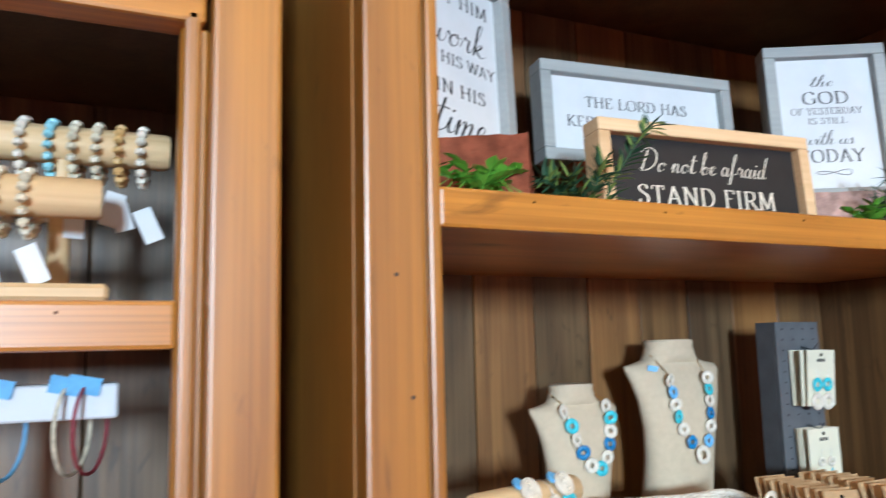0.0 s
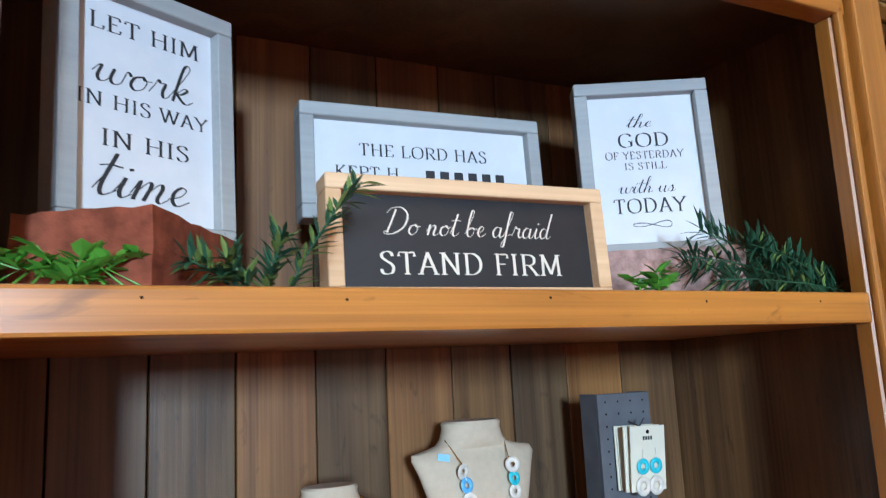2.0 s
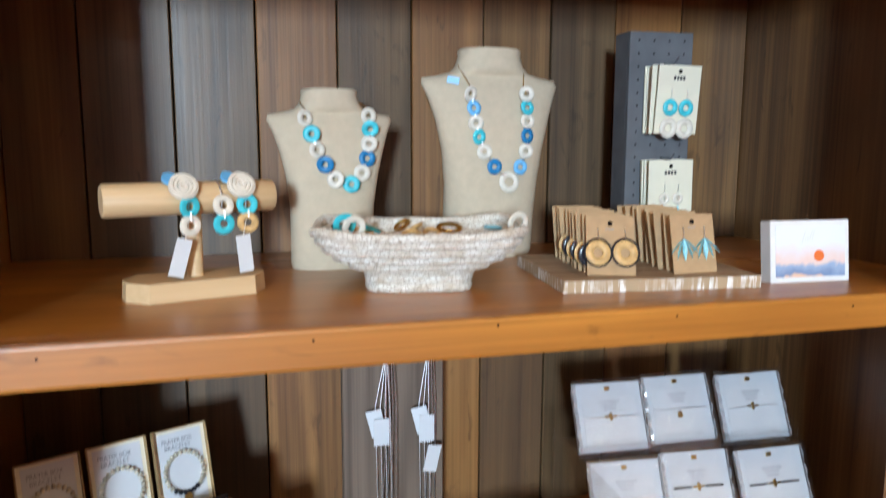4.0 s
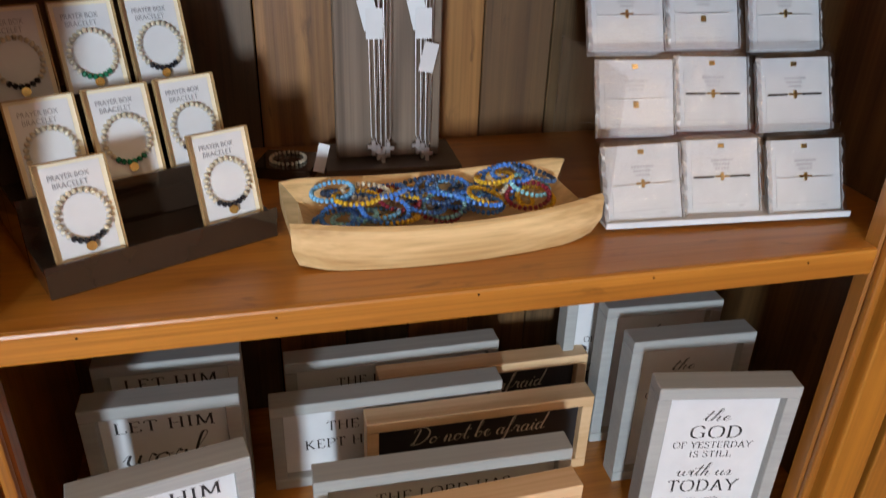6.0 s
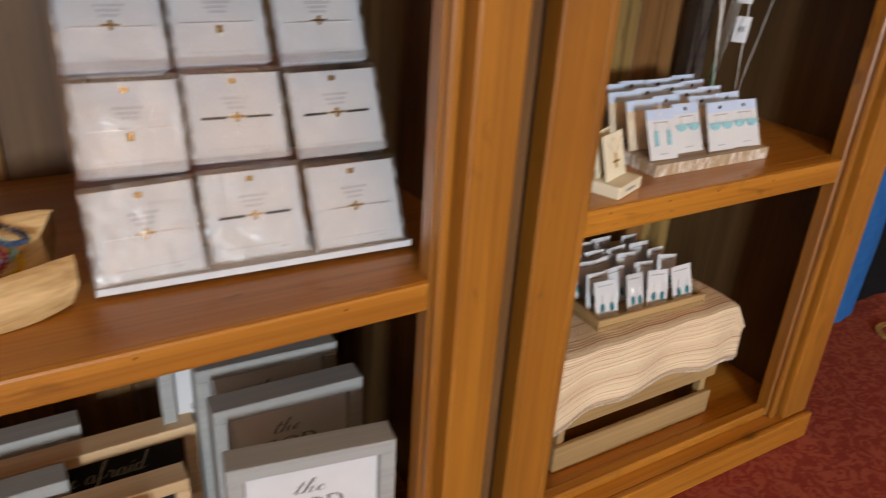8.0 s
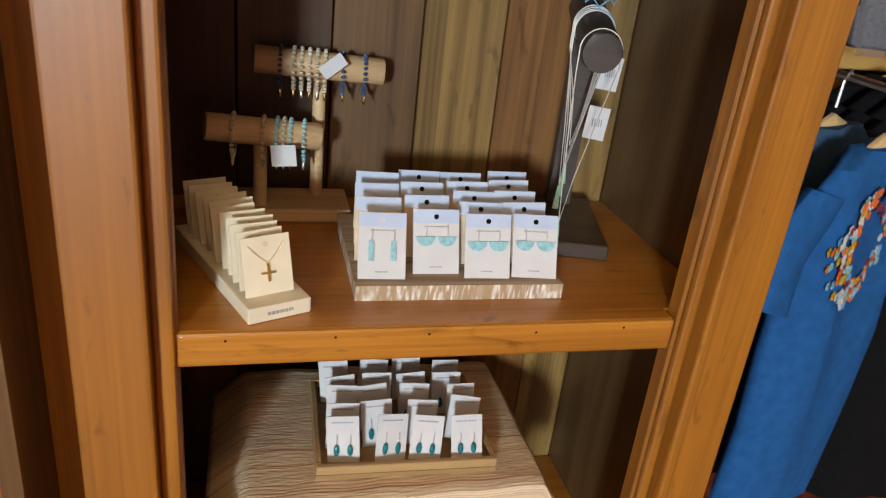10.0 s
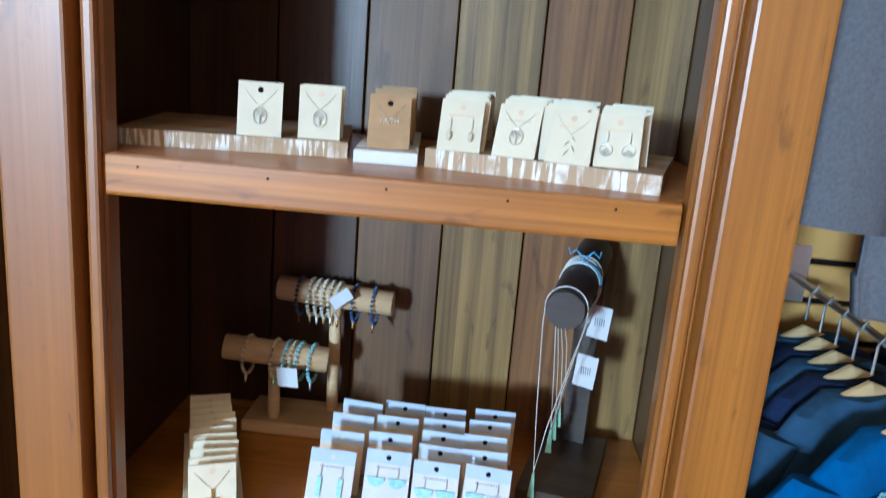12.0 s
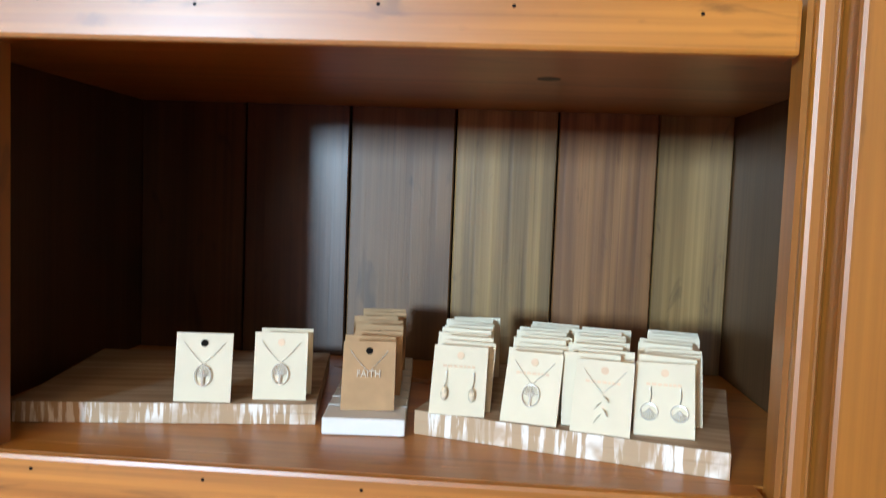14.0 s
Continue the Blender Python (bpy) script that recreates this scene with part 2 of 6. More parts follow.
TEE_SLATE = plain("slate_blue_jersey", (0.03, 0.075, 0.14), 0.95, 0, 0.15, 60, 0.3)
TEE_NAVY = plain("navy_jersey", (0.012, 0.022, 0.06), 0.95, 0, 0.15, 60, 0.3)
TEE_BLACK = plain("black_jersey", (0.006, 0.006, 0.007), 0.95, 0, 0.2, 60, 0.3)
GREYFL = plain("heather_grey_fleece", (0.105, 0.10, 0.10), 0.95, 0, 0.14, 220, 0.2)
BLUEFL = plain("heather_blue_fleece", (0.13, 0.135, 0.15), 0.95, 0, 0.14, 220, 0.2)
CAPBLUE = plain("bright_blue_cap_cloth", (0.02, 0.21, 0.50), 0.9, 0, 0.15, 60, 0.3)
ORANGE = plain("orange_print", (0.75, 0.16, 0.03), 0.8)
SLAT = plain("golden_slat_paint", (0.55, 0.31, 0.09), 0.55, 0, 0.08, 8)
CEIL = plain("ceiling_plaster", (0.62, 0.56, 0.47), 0.9, 0, 0.05, 5)
WALLP = plain("tan_plaster", (0.36, 0.27, 0.17), 0.9, 0, 0.1, 6)
HOLE = plain("dark_hole", (0.008, 0.006, 0.005), 0.9)


def limed_bark():
    """Whitewashed bark mosaic: pale flakes parted by fine dark cracks."""
    mt, nt, b = nodes("whitewashed_bark", 0.85)
    v = mapped(nt, (1, 1, 1.25))
    vo = nt.nodes.new("ShaderNodeTexVoronoi")
    vo.feature = "DISTANCE_TO_EDGE"
    vo.inputs["Scale"].default_value = 165
    nt.links.new(v, vo.inputs["Vector"])
    tone = ramp(nt, noise_tex(nt, v, 60, 4), [(0.3, (0.56, 0.47, 0.36)), (0.6, (0.78, 0.75, 0.68))])
    crack = ramp(nt, vo.outputs["Distance"], [(0.02, (0.0, 0.0, 0.0)), (0.07, (1, 1, 1))])
    nt.links.new(mix(nt, crack, (0.42, 0.35, 0.27), tone), b.inputs["Base Color"])
    bump(nt, b, crack, 0.5, 0.0015)
    return mt


BASKET = limed_bark()


def stone_wall():
    mt, nt, b = nodes("golden_rough_stone", 0.9)
    v = mapped(nt, (1, 1, 1))
    n1, n2 = noise_tex(nt, v, 7, 6, 0.5), noise_tex(nt, v, 60, 5)
    nt.links.new(mix(nt, 0.4, ramp(nt, n1, [(0.3, (0.40, 0.25, 0.08)), (0.7, (0.66, 0.48, 0.20))]), ramp(nt, n2, [(0.3, (0.42, 0.27, 0.09)), (0.7, (0.70, 0.55, 0.28))])), b.inputs["Base Color"])
    bump(nt, b, n1, 1.0, 0.02)
    return mt


def carpet():
    mt, nt, b = nodes("red_patterned_carpet", 0.97)
    v = mapped(nt, (1, 1, 1))
    n1, n2 = noise_tex(nt, v, 26, 4, 2.5), noise_tex(nt, v, 400, 2)
    c = mix(nt, ramp(nt, n1, [(0.47, (0, 0, 0)), (0.56, (0.6, 0.6, 0.6))]), (0.25, 0.02, 0.011), (0.50, 0.13, 0.075))
    nt.links.new(mix(nt, 0.3, c, ramp(nt, n2, [(0.35, (0.08, 0.006, 0.004)), (0.65, (0.40, 0.07, 0.03))])), b.inputs["Base Color"])
    bump(nt, b, n2, 0.8, 0.004)
    return mt


def striped(name, stops, scale):
    """Woven cloth with thin bands across its length, by the cloth's own UV."""
    mt, nt, b = nodes(name, 0.95)
    tc = nt.nodes.new("ShaderNodeTexCoord")
    mp = nt.nodes.new("ShaderNodeMapping")
    mp.inputs["Scale"].default_value = (0.0008, 1, 1)
    nt.links.new(tc.outputs["UV"], mp.inputs["Vector"])
    f1 = noise_tex(nt, mp.outputs[0], scale, 6, 0.05)
    f3 = noise_tex(nt, mp.outputs[0], scale * 0.25, 2)
    col = ramp(nt, f1, stops)
    nt.links.new(mix(nt, ramp(nt, f3, [(0.4, (0, 0, 0)), (0.7, (0.3, 0.3, 0.3))]), col, (0.40, 0.24, 0.14)), b.inputs["Base Color"])
    f2 = noise_tex(nt, mapped(nt, (0.15, 1, 1)), 260, 3)
    bump(nt, b, f2, 0.8, 0.002)
    return mt


def scenic():
    """The little printed landscape: pale sky, blue hills, sand."""
    mt, nt, b = nodes("landscape_print", 0.6)
    tc = nt.nodes.new("ShaderNodeTexCoord")
    sx = nt.nodes.new("ShaderNodeSeparateXYZ")
    nt.links.new(tc.outputs["Object"], sx.inputs[0])
    n = noise_tex(nt, tc.outputs["Object"], 45, 3)
    m1 = nt.nodes.new("ShaderNodeMath")
    m1.operation = "MULTIPLY_ADD"
    m1.inputs[1].default_value = 0.03
    nt.links.new(n, m1.inputs[0])
    nt.links.new(sx.outputs[2], m1.inputs[2])
    m2 = nt.nodes.new("ShaderNodeMath")
    m2.operation = "MULTIPLY"
    m2.inputs[1].default_value = 11.0
    nt.links.new(m1.outputs[0], m2.inputs[0])
    nt.links.new(ramp(nt, m2.outputs[0], [(0.0, (0.70, 0.40, 0.25)), (0.24, (0.72, 0.47, 0.33)), (0.27, (0.16, 0.24, 0.40)), (0.40, (0.30, 0.39, 0.55)), (0.44, (0.74, 0.56, 0.50)), (0.75, (0.72, 0.76, 0.84))]), b.inputs["Base Color"])
    return mt


STONEWALL, CARPET, SCENE_PRINT = stone_wall(), carpet(), scenic()
CLOTH = striped("striped_cotton_runner", [(0.37, (0.42, 0.13, 0.05)), (0.41, (0.76, 0.60, 0.40)), (0.54, (0.80, 0.68, 0.48)), (0.575, (0.48, 0.19, 0.08)), (0.60, (0.78, 0.65, 0.46))], 210)


def film_wrap(name, gloss, wrinkle, milky=0.0):
    """Thin clear wrapping: mostly see-through with a glossy skin."""
    mt, nt, b = nodes(name, 0.12)
    gl = nt.nodes.new("ShaderNodeBsdfGlossy")
    gl.inputs["Roughness"].default_value = 0.28 if wrinkle else 0.1
    tr = nt.nodes.new("ShaderNodeBsdfTransparent")
    mx = nt.nodes.new("ShaderNodeMixShader")
    mx.inputs[0].default_value = gloss
    nt.links.new(tr.outputs[0], mx.inputs[1])
    if milky:
        df = nt.nodes.new("ShaderNodeBsdfDiffuse")
        df.inputs["Color"].default_value = (0.74, 0.78, 0.82, 1)
        soft = nt.nodes.new("ShaderNodeMixShader")
        soft.inputs[0].default_value = milky
        nt.links.new(gl.outputs[0], soft.inputs[1])
        nt.links.new(df.outputs[0], soft.inputs[2])
        nt.links.new(soft.outputs[0], mx.inputs[2])
    else:
        nt.links.new(gl.outputs[0], mx.inputs[2])
    nt.links.new(mx.outputs[0], nt.nodes["Material Output"].inputs[0])
    bump_n = nt.nodes.new("ShaderNodeBump")
    bump_n.inputs["Strength"].default_value, bump_n.inputs["Distance"].default_value = wrinkle, 0.004
    nt.links.new(noise_tex(nt, mapped(nt, (1, 1, 1)), 35, 3), bump_n.inputs["Height"])
    nt.links.new(bump_n.outputs[0], gl.inputs["Normal"])
    return mt


WRAP = film_wrap("clear_wrap", 0.18, 0.9)
CRIMP = film_wrap("crimped_wrap_edge", 0.6, 1.0, 0.5)
ACRYLIC = film_wrap("clear_acrylic_sheet", 0.1, 0.0)
LAMPGLOW, _nt, _b = nodes("lamp_glow")
_b.inputs["Emission Color"].default_value, _b.inputs["Emission Strength"].default_value = (1, 0.8, 0.55, 1), 6

# ---- building helpers ----


def bx(bm, x0, y0, z0, x1, y1, z1, bevel=0.0, seg=1):
    vs = [bm.verts.new((x, y, z)) for z in (z0, z1) for y in (y0, y1) for x in (x0, x1)]
    fs = [bm.faces.new([vs[i] for i in q]) for q in ((0, 2, 3, 1), (4, 5, 7, 6), (0, 1, 5, 4), (2, 6, 7, 3), (0, 4, 6, 2), (1, 3, 7, 5))]
    if bevel:
        es = list({e for f in fs for e in f.edges})
        bmesh.ops.bevel(bm, geom=es, offset=bevel, segments=seg, affect="EDGES", profile=0.6)
    return vs


def box_bm(*a, **k):
    bm = bmesh.new()
    bx(bm, *a, **k)
    return bm


def ring_verts(bm, centre, u, v, ru, rv, seg):
    return [bm.verts.new(centre + u * (math.cos(2 * math.pi * i / seg) * ru) + v * (math.sin(2 * math.pi * i / seg) * rv)) for i in range(seg)]


def skin(bm, rings, caps=True, closed=False):
    n = len(rings[0])
    pairs = list(zip(rings, rings[1:])) + ([(rings[-1], rings[0])] if closed else [])
    for a, b in pairs:
        for i in range(n):
            bm.faces.new((a[i], a[(i + 1) % n], b[(i + 1) % n], b[i]))
    if caps and not closed:
        bm.faces.new(rings[0][::-1])
        bm.faces.new(rings[-1])


def tube(bm, pts, r, seg=8, closed=False, taper=None):
    pts = [Vector(p) for p in pts]
    rings, n = [], len(pts)
    for i, p in enumerate(pts):
        a, b = pts[i - 1] if (i or closed) else p, pts[(i + 1) % n] if (i < n - 1 or closed) else p
        d = (b - a).normalized()
        ref = Vector((0, 0, 1)) if abs(d.z) < 0.9 else Vector((0, 1, 0))
        u = d.cross(ref).normalized()
        v = u.cross(d)
        rr = r if taper is None else r * taper[i]
        rings.append(ring_verts(bm, p, u, v, rr, rr, seg))
    skin(bm, rings, closed=closed)


def torus(bm, m, R, r, seg=20, sub=8, flat=1.0):
    rings = []
    for i in range(seg):
        a = 2 * math.pi * i / seg
        c = Vector((math.cos(a), 0, math.sin(a)))
        rings.append([bm.verts.new(m @ (c * (R + r * math.cos(2 * math.pi * j / sub)) + Vector((0, r * flat * math.sin(2 * math.pi * j / sub), 0)))) for j in range(sub)])
    skin(bm, rings, closed=True)


def ball(bm, p, r, sub=1, squash=(1, 1, 1)):
    bmesh.ops.create_icosphere(bm, subdivisions=sub, radius=r, matrix=Matrix.Translation(p) @ Matrix.Diagonal((*squash, 1)))


def disc(bm, m, r, seg=14, thick=0.0006):
    a = [bm.verts.new(m @ Vector((r * math.cos(2 * math.pi * i / seg), -thick, r * math.sin(2 * math.pi * i / seg)))) for i in range(seg)]
    b = [bm.verts.new(m @ Vector((r * math.cos(2 * math.pi * i / seg), 0, r * math.sin(2 * math.pi * i / seg)))) for i in range(seg)]
    skin(bm, [a, b])


def to_mesh(name, bm, mat, smooth=False):
    bmesh.ops.recalc_face_normals(bm, faces=bm.faces)
    me = bpy.data.meshes.new(name)
    bm.to_mesh(me)
    bm.free()
    me.materials.append(mat)
    if smooth:
        me.shade_smooth()
        me.set_sharp_from_angle(angle=radians(40))
    return me


def part(name, bm, mat, parent=None, label="", smooth=False, m=None):
    me = bm if isinstance(bm, bpy.types.Mesh) else to_mesh(name, bm, mat, smooth)
    o = new(name, me)
    o.parent = parent
    if m is not None:
        o.matrix_basis = m
    return tagged(o, label)


def thing(name, label, category, m=None, group="", kind=""):
    o = new(name)
    o.empty_display_size = 0.02
    if m is not None:
        o.matrix_basis = m
    return tagged(o, label, category, group, kind)


TEXTS = {}


def lettering(body, width, height, mat, shear=0.0):
    """A mesh of flat letters in the x-z plane, centred, fitted to width and height, 0.5 mm thick."""
    key = (body, round(width, 4), round(height, 4), mat.name, shear)
    if key not in TEXTS:
        cu = bpy.data.curves.new("letters", "FONT")
        cu.body, cu.size, cu.extrude, cu.shear, cu.offset = body, 1.0, 0.01, shear, -0.012 if shear else -0.006
        cu.resolution_u = 3
        ob = bpy.data.objects.new("letters", cu)
        me = bpy.data.meshes.new_from_object(ob)
        bpy.data.objects.remove(ob)
        xs = [v.co.x for v in me.vertices]
        ys = [v.co.y for v in me.vertices]
        sx, sy = width / (max(xs) - min(xs)), height / (max(ys) - min(ys))
        cx, cy = (max(xs) + min(xs)) / 2, (max(ys) + min(ys)) / 2
        for v in me.vertices:
            v.co = Vector(((v.co.x - cx) * sx, -v.co.z * 0.05, (v.co.y - cy) * sy))
        me.flip_normals()
        me.materials.clear()
        me.materials.append(mat)
        TEXTS[key] = me
    return TEXTS[key]


def at(x, y, z, rz=0.0, rx=0.0):
    return pose(x, y, z, rx, 0, rz)


# a small pen alphabet: advance, strokes (~ marks a rounded one), feet of the serifs
PEN = {}


def glyph(key, advance, strokes, serifs=""):
    lines = []
    for st in strokes.split("|"):
        pts = [Vector([float(c) / 100 for c in q.split(",")]) for q in st.strip("~ ").split()]
        if st.strip().startswith("~"):
            ext = [pts[0] * 2 - pts[1]] + pts + [pts[-1] * 2 - pts[-2]]
            fine = []
            for p0, p1, p2, p3 in zip(ext, ext[1:], ext[2:], ext[3:]):
                for k in range(5):
                    t = k / 5
                    fine.append((p1 * 2 + (p2 - p0) * t + (p0 * 2 - p1 * 5 + p2 * 4 - p3) * t * t + (p1 * 3 - p0 - p2 * 3 + p3) * t ** 3) / 2)
            pts = fine + [pts[-1]]
        lines.append(pts)
    for q in serifs.split():
        x, y = (float(c) / 100 for c in q.split(","))
        y += 0.015 if y < 0.5 else -0.015
        lines.append([Vector((x - 0.11, y)), Vector((x + 0.11, y))])
    PEN[key] = (advance / 100, lines)


glyph("A", 74, "37,100 8,0|36,100 66,0|17,34 55,34", "8,0 66,0")
glyph("D", 78, "14,100 14,0|~14,98 42,97 62,78 68,50 62,22 42,3 14,2", "14,100 14,0")
glyph("E", 64, "14,100 14,0|14,98 53,98 54,80|14,52 44,52|14,2 54,2 57,22", "14,100 14,0")
glyph("F", 58, "14,100 14,0|14,98 52,98 54,80|14,52 44,52", "14,100 14,0")
glyph("G", 80, "~66,80 58,95 40,100 14,86 6,50 14,14 40,0 66,10|66,40 66,6", "62,42")
glyph("H", 82, "14,100 14,0|66,100 66,0|14,52 66,52", "14,100 14,0 66,100 66,0")
glyph("I", 34, "16,100 16,0", "16,100 16,0")
glyph("K", 74, "14,100 14,0|60,100 16,45|26,56 64,0", "14,100 14,0 58,100 64,0")
glyph("L", 62, "14,100 14,0|14,2 54,2 58,24", "14,100 14,0")
glyph("M", 96, "16,100 13,0|16,100 47,8|47,8 78,100|78,100 81,0", "14,100 13,0 80,100 81,0")
glyph("N", 82, "14,100 14,0|14,100 66,4|66,100 66,0", "12,100 14,0 66,100")
glyph("O", 84, "~41,100 14,86 6,50 14,14 41,0 68,14 76,50 68,86 41,100")
glyph("P", 62, "14,100 14,0|~14,98 42,97 57,86 58,74 56,60 42,49 14,48", "14,100 14,0")
glyph("R", 72, "14,100 14,0|~14,98 42,97 57,86 58,74 56,60 42,49 14,48|36,48 66,0", "14,100 14,0 67,0")
glyph("S", 58, "~48,80 42,96 26,100 11,90 11,74 26,58 42,46 50,28 44,6 26,0 12,5 7,22")
glyph("T", 68, "34,100 34,0|5,80 7,98 61,98 63,80", "34,0")
glyph("W", 102, "4,100 28,0|28,0 50,95|50,95 72,0|72,0 98,100", "5,100 50,100 97,100")
glyph("Y", 72, "4,100 36,48|68,100 36,48|36,48 36,0", "5,100 67,100 36,0")
glyph("a", 46, "~30,34 18,40 6,26 6,8 16,0 28,14 34,38|~34,38 30,10 36,0 48,10")
glyph("b", 42, "~0,10 20,70 24,96 16,98 10,60 8,14 16,0 28,6 32,24 24,34 12,26|~26,33 34,28 44,30")
glyph("d", 46, "~28,34 16,40 5,26 6,8 16,0 28,14|~44,100 34,40 30,10 36,0 48,10")
glyph("e", 34, "~0,12 18,20 26,34 18,40 8,28 8,10 18,0 36,12")
glyph("f", 32, "~0,10 20,60 28,94 20,100 14,70 6,-20 0,-36 -6,-28 4,-4 16,10 34,12")
glyph("h", 44, "~0,10 22,70 26,96 18,98 12,60 4,0|~6,14 22,38 30,32 26,8 32,0 46,10")
glyph("i", 24, "~0,10 12,40|~12,40 8,12 14,0 26,10|16,60 17,55")
glyph("k", 50, "~0,8 20,60 28,92 20,100 14,80 10,0|~11,16 26,38 34,34 24,22 16,20 30,4 40,0 52,10")
glyph("l", 26, "~0,10 20,70 26,96 18,98 12,60 10,10 16,0 28,10")
glyph("m", 58, "~0,12 10,40 6,0|~7,14 22,38 28,32 22,0|~24,14 40,38 46,30 42,8 48,0 60,10")
glyph("n", 44, "~0,12 10,40 6,0|~7,14 22,38 30,30 26,8 32,0 46,10")
glyph("o", 42, "~26,38 10,30 6,12 16,0 30,8 34,26 26,38 30,30 44,32")
glyph("r", 40, "~0,8 8,30 12,44 18,36 28,36 26,14 32,1 42,8")
glyph("s", 36, "~0,10 16,40 20,36 24,18 18,2 6,2 4,8|~18,2 28,2 38,12")
glyph("t", 30, "~0,10 14,50 20,84|~20,84 10,20 16,0 34,12|~0,56 14,60 34,58")
glyph("u", 48, "~0,14 10,38 8,12 16,1 28,12 36,38|~36,38 32,10 38,0 50,10")
glyph("w", 68, "~0,20 10,38 14,36 12,12 20,1 32,10 38,38 36,12 44,1 56,8 62,38 72,30")
glyph("script D", 84, "~32,92 24,50 14,6|~2,78 20,96 52,98 76,72 70,30 40,4 10,0 4,10 20,8")


def penned(body, width, height, mat, script):
    """Printed words: serif capitals or joined script, centred in the x-z plane, fitted to width and height."""
    key = ("pen", body, round(width, 4), round(height, 4), mat.name)
    if key in TEXTS:
        return TEXTS[key]
    bm, x0, layer = bmesh.new(), 0.0, 0
    thin, thick = (0.022, 0.068) if script else (0.034, 0.115)
    for ch in body:
        if ch == " ":
            x0 += 0.26 if script else 0.38
            continue
        adv, lines = PEN["script D" if script and ch == "D" else ch]
        for pts in lines:
            rows = []
            for i, p in enumerate(pts):
                d = (pts[min(i + 1, len(pts) - 1)] - pts[max(i - 1, 0)]).normalized()
                press = max(0.0, -d.y) ** 0.8 if script else abs(d.y * math.cos(0.2) - d.x * math.sin(0.2))
                w = (thin + (thick - thin) * press) / 2
                y = -0.00003 - 0.000012 * (layer % 9) - 0.0000012 * i
                rows.append([bm.verts.new((x0 + p.x + s * d.y * w, y, p.y - s * d.x * w)) for s in (-1, 1)])
            for a, b in zip(rows, rows[1:]):
                bm.faces.new((a[0], a[1], b[1], b[0]))
            layer += 1
        x0 += adv + (0.0 if script else 0.07)
    xs, zs = [v.co.x for v in bm.verts], [v.co.z for v in bm.verts]
    kx, kz = width / (max(xs) - min(xs)), height / (max(zs) - min(zs))
    cx, cz = (max(xs) + min(xs)) / 2, (max(zs) + min(zs)) / 2
    for v in bm.verts:
        lean = (v.co.z - cz) * 0.22 if script else 0.0
        v.co = Vector(((v.co.x - cx + lean) * kx, v.co.y, (v.co.z - cz) * kz))
    bmesh.ops.recalc_face_normals(bm, faces=bm.faces)
    TEXTS[key] = to_mesh("lettering", bm, mat)
    return TEXTS[key]

# ---- the room ----
ROOM_X0, ROOM_X1, ROOM_Y0, WALL_Y, ROOM_H = -7.0, 5.2, -15.0, 0.64, 4.2
tagged(part("floor", box_bm(ROOM_X0, ROOM_Y0, -0.1, ROOM_X1, WALL_Y, 0.0), CARPET), "red patterned shop carpet", "floor", kind="structure")
tagged(part("ceiling", box_bm(ROOM_X0, ROOM_Y0, ROOM_H, ROOM_X1, WALL_Y, ROOM_H + 0.1), CEIL), "pale plaster ceiling", "ceiling", kind="structure")
tagged(part("wall_north", box_bm(ROOM_X0, WALL_Y, -0.1, 1.53, WALL_Y + 0.15, ROOM_H + 0.1), STONEWALL), "rough golden stone wall behind the cabinets", "wall", kind="structure")
tagged(part("wall_west", box_bm(ROOM_X0 - 0.15, ROOM_Y0 - 0.15, -0.1, ROOM_X0, WALL_Y + 0.15, ROOM_H + 0.1), WALLP), "plain tan plaster wall", "wall", kind="structure")
tagged(part("wall_east", box_bm(ROOM_X1, ROOM_Y0 - 0.15, -0.1, ROOM_X1 + 0.15, WALL_Y + 0.15, ROOM_H + 0.1), WALLP), "plain tan plaster wall", "wall", kind="structure")
WX0, WX1, WZ0, WZ1 = -4.55, -3.45, 2.0, 3.6
bm = bmesh.new()
for a in ((ROOM_X0, -0.1, WX0, ROOM_H + 0.1), (WX1, -0.1, ROOM_X1, ROOM_H + 0.1), (WX0, -0.1, WX1, WZ0), (WX0, WZ1, WX1, ROOM_H + 0.1)):
    bx(bm, a[0], ROOM_Y0 - 0.15, a[1], a[2], ROOM_Y0, a[3])
tagged(part("wall_south", bm, WALLP), "plain tan plaster wall with a window opening", "wall", kind="structure")

# golden slat wall to the east, each board its own piece
slatwall = tagged(part("wall_slats", box_bm(1.53, WALL_Y, -0.1, ROOM_X1, WALL_Y + 0.15, ROOM_H + 0.1), HOLE), "golden slatted display wall with dark grooves", "wall", kind="structure")
slat_me = to_mesh("slat", box_bm(1.53, WALL_Y - 0.014, 0.004, ROOM_X1, WALL_Y - 0.001, 0.064, bevel=0.003), SLAT)
for i in range(59):
    part("slat", slat_me, None, slatwall, m=Matrix.Translation((0, 0, 0.071 * i)))
wains = tagged(part("trim", box_bm(-1.5, WALL_Y - 0.03, 0.0, 1.5, WALL_Y - 0.002, 1.84, bevel=0.004), CAB_IN), "dark wooden wainscot behind the cabinets", "trim", kind="structure")

for lx, ly in LAMPS:
    lamp = thing("ceiling_lamp", "square warm ceiling light panel", "lamp", at(lx, ly, ROOM_H), "ceiling lights")
    bm = bmesh.new()
    for a in ((-0.29, -0.29, 0.29, -0.26), (-0.29, 0.26, 0.29, 0.29), (-0.29, -0.26, -0.26, 0.26), (0.26, -0.26, 0.29, 0.26)):
        bx(bm, a[0], a[1], -0.05, a[2], a[3], 0.0)
    part("rim", bm, WHITE, lamp)
    part("diffuser", box_bm(-0.26, -0.26, -0.03, 0.26, 0.26, -0.02), LAMPGLOW, lamp)

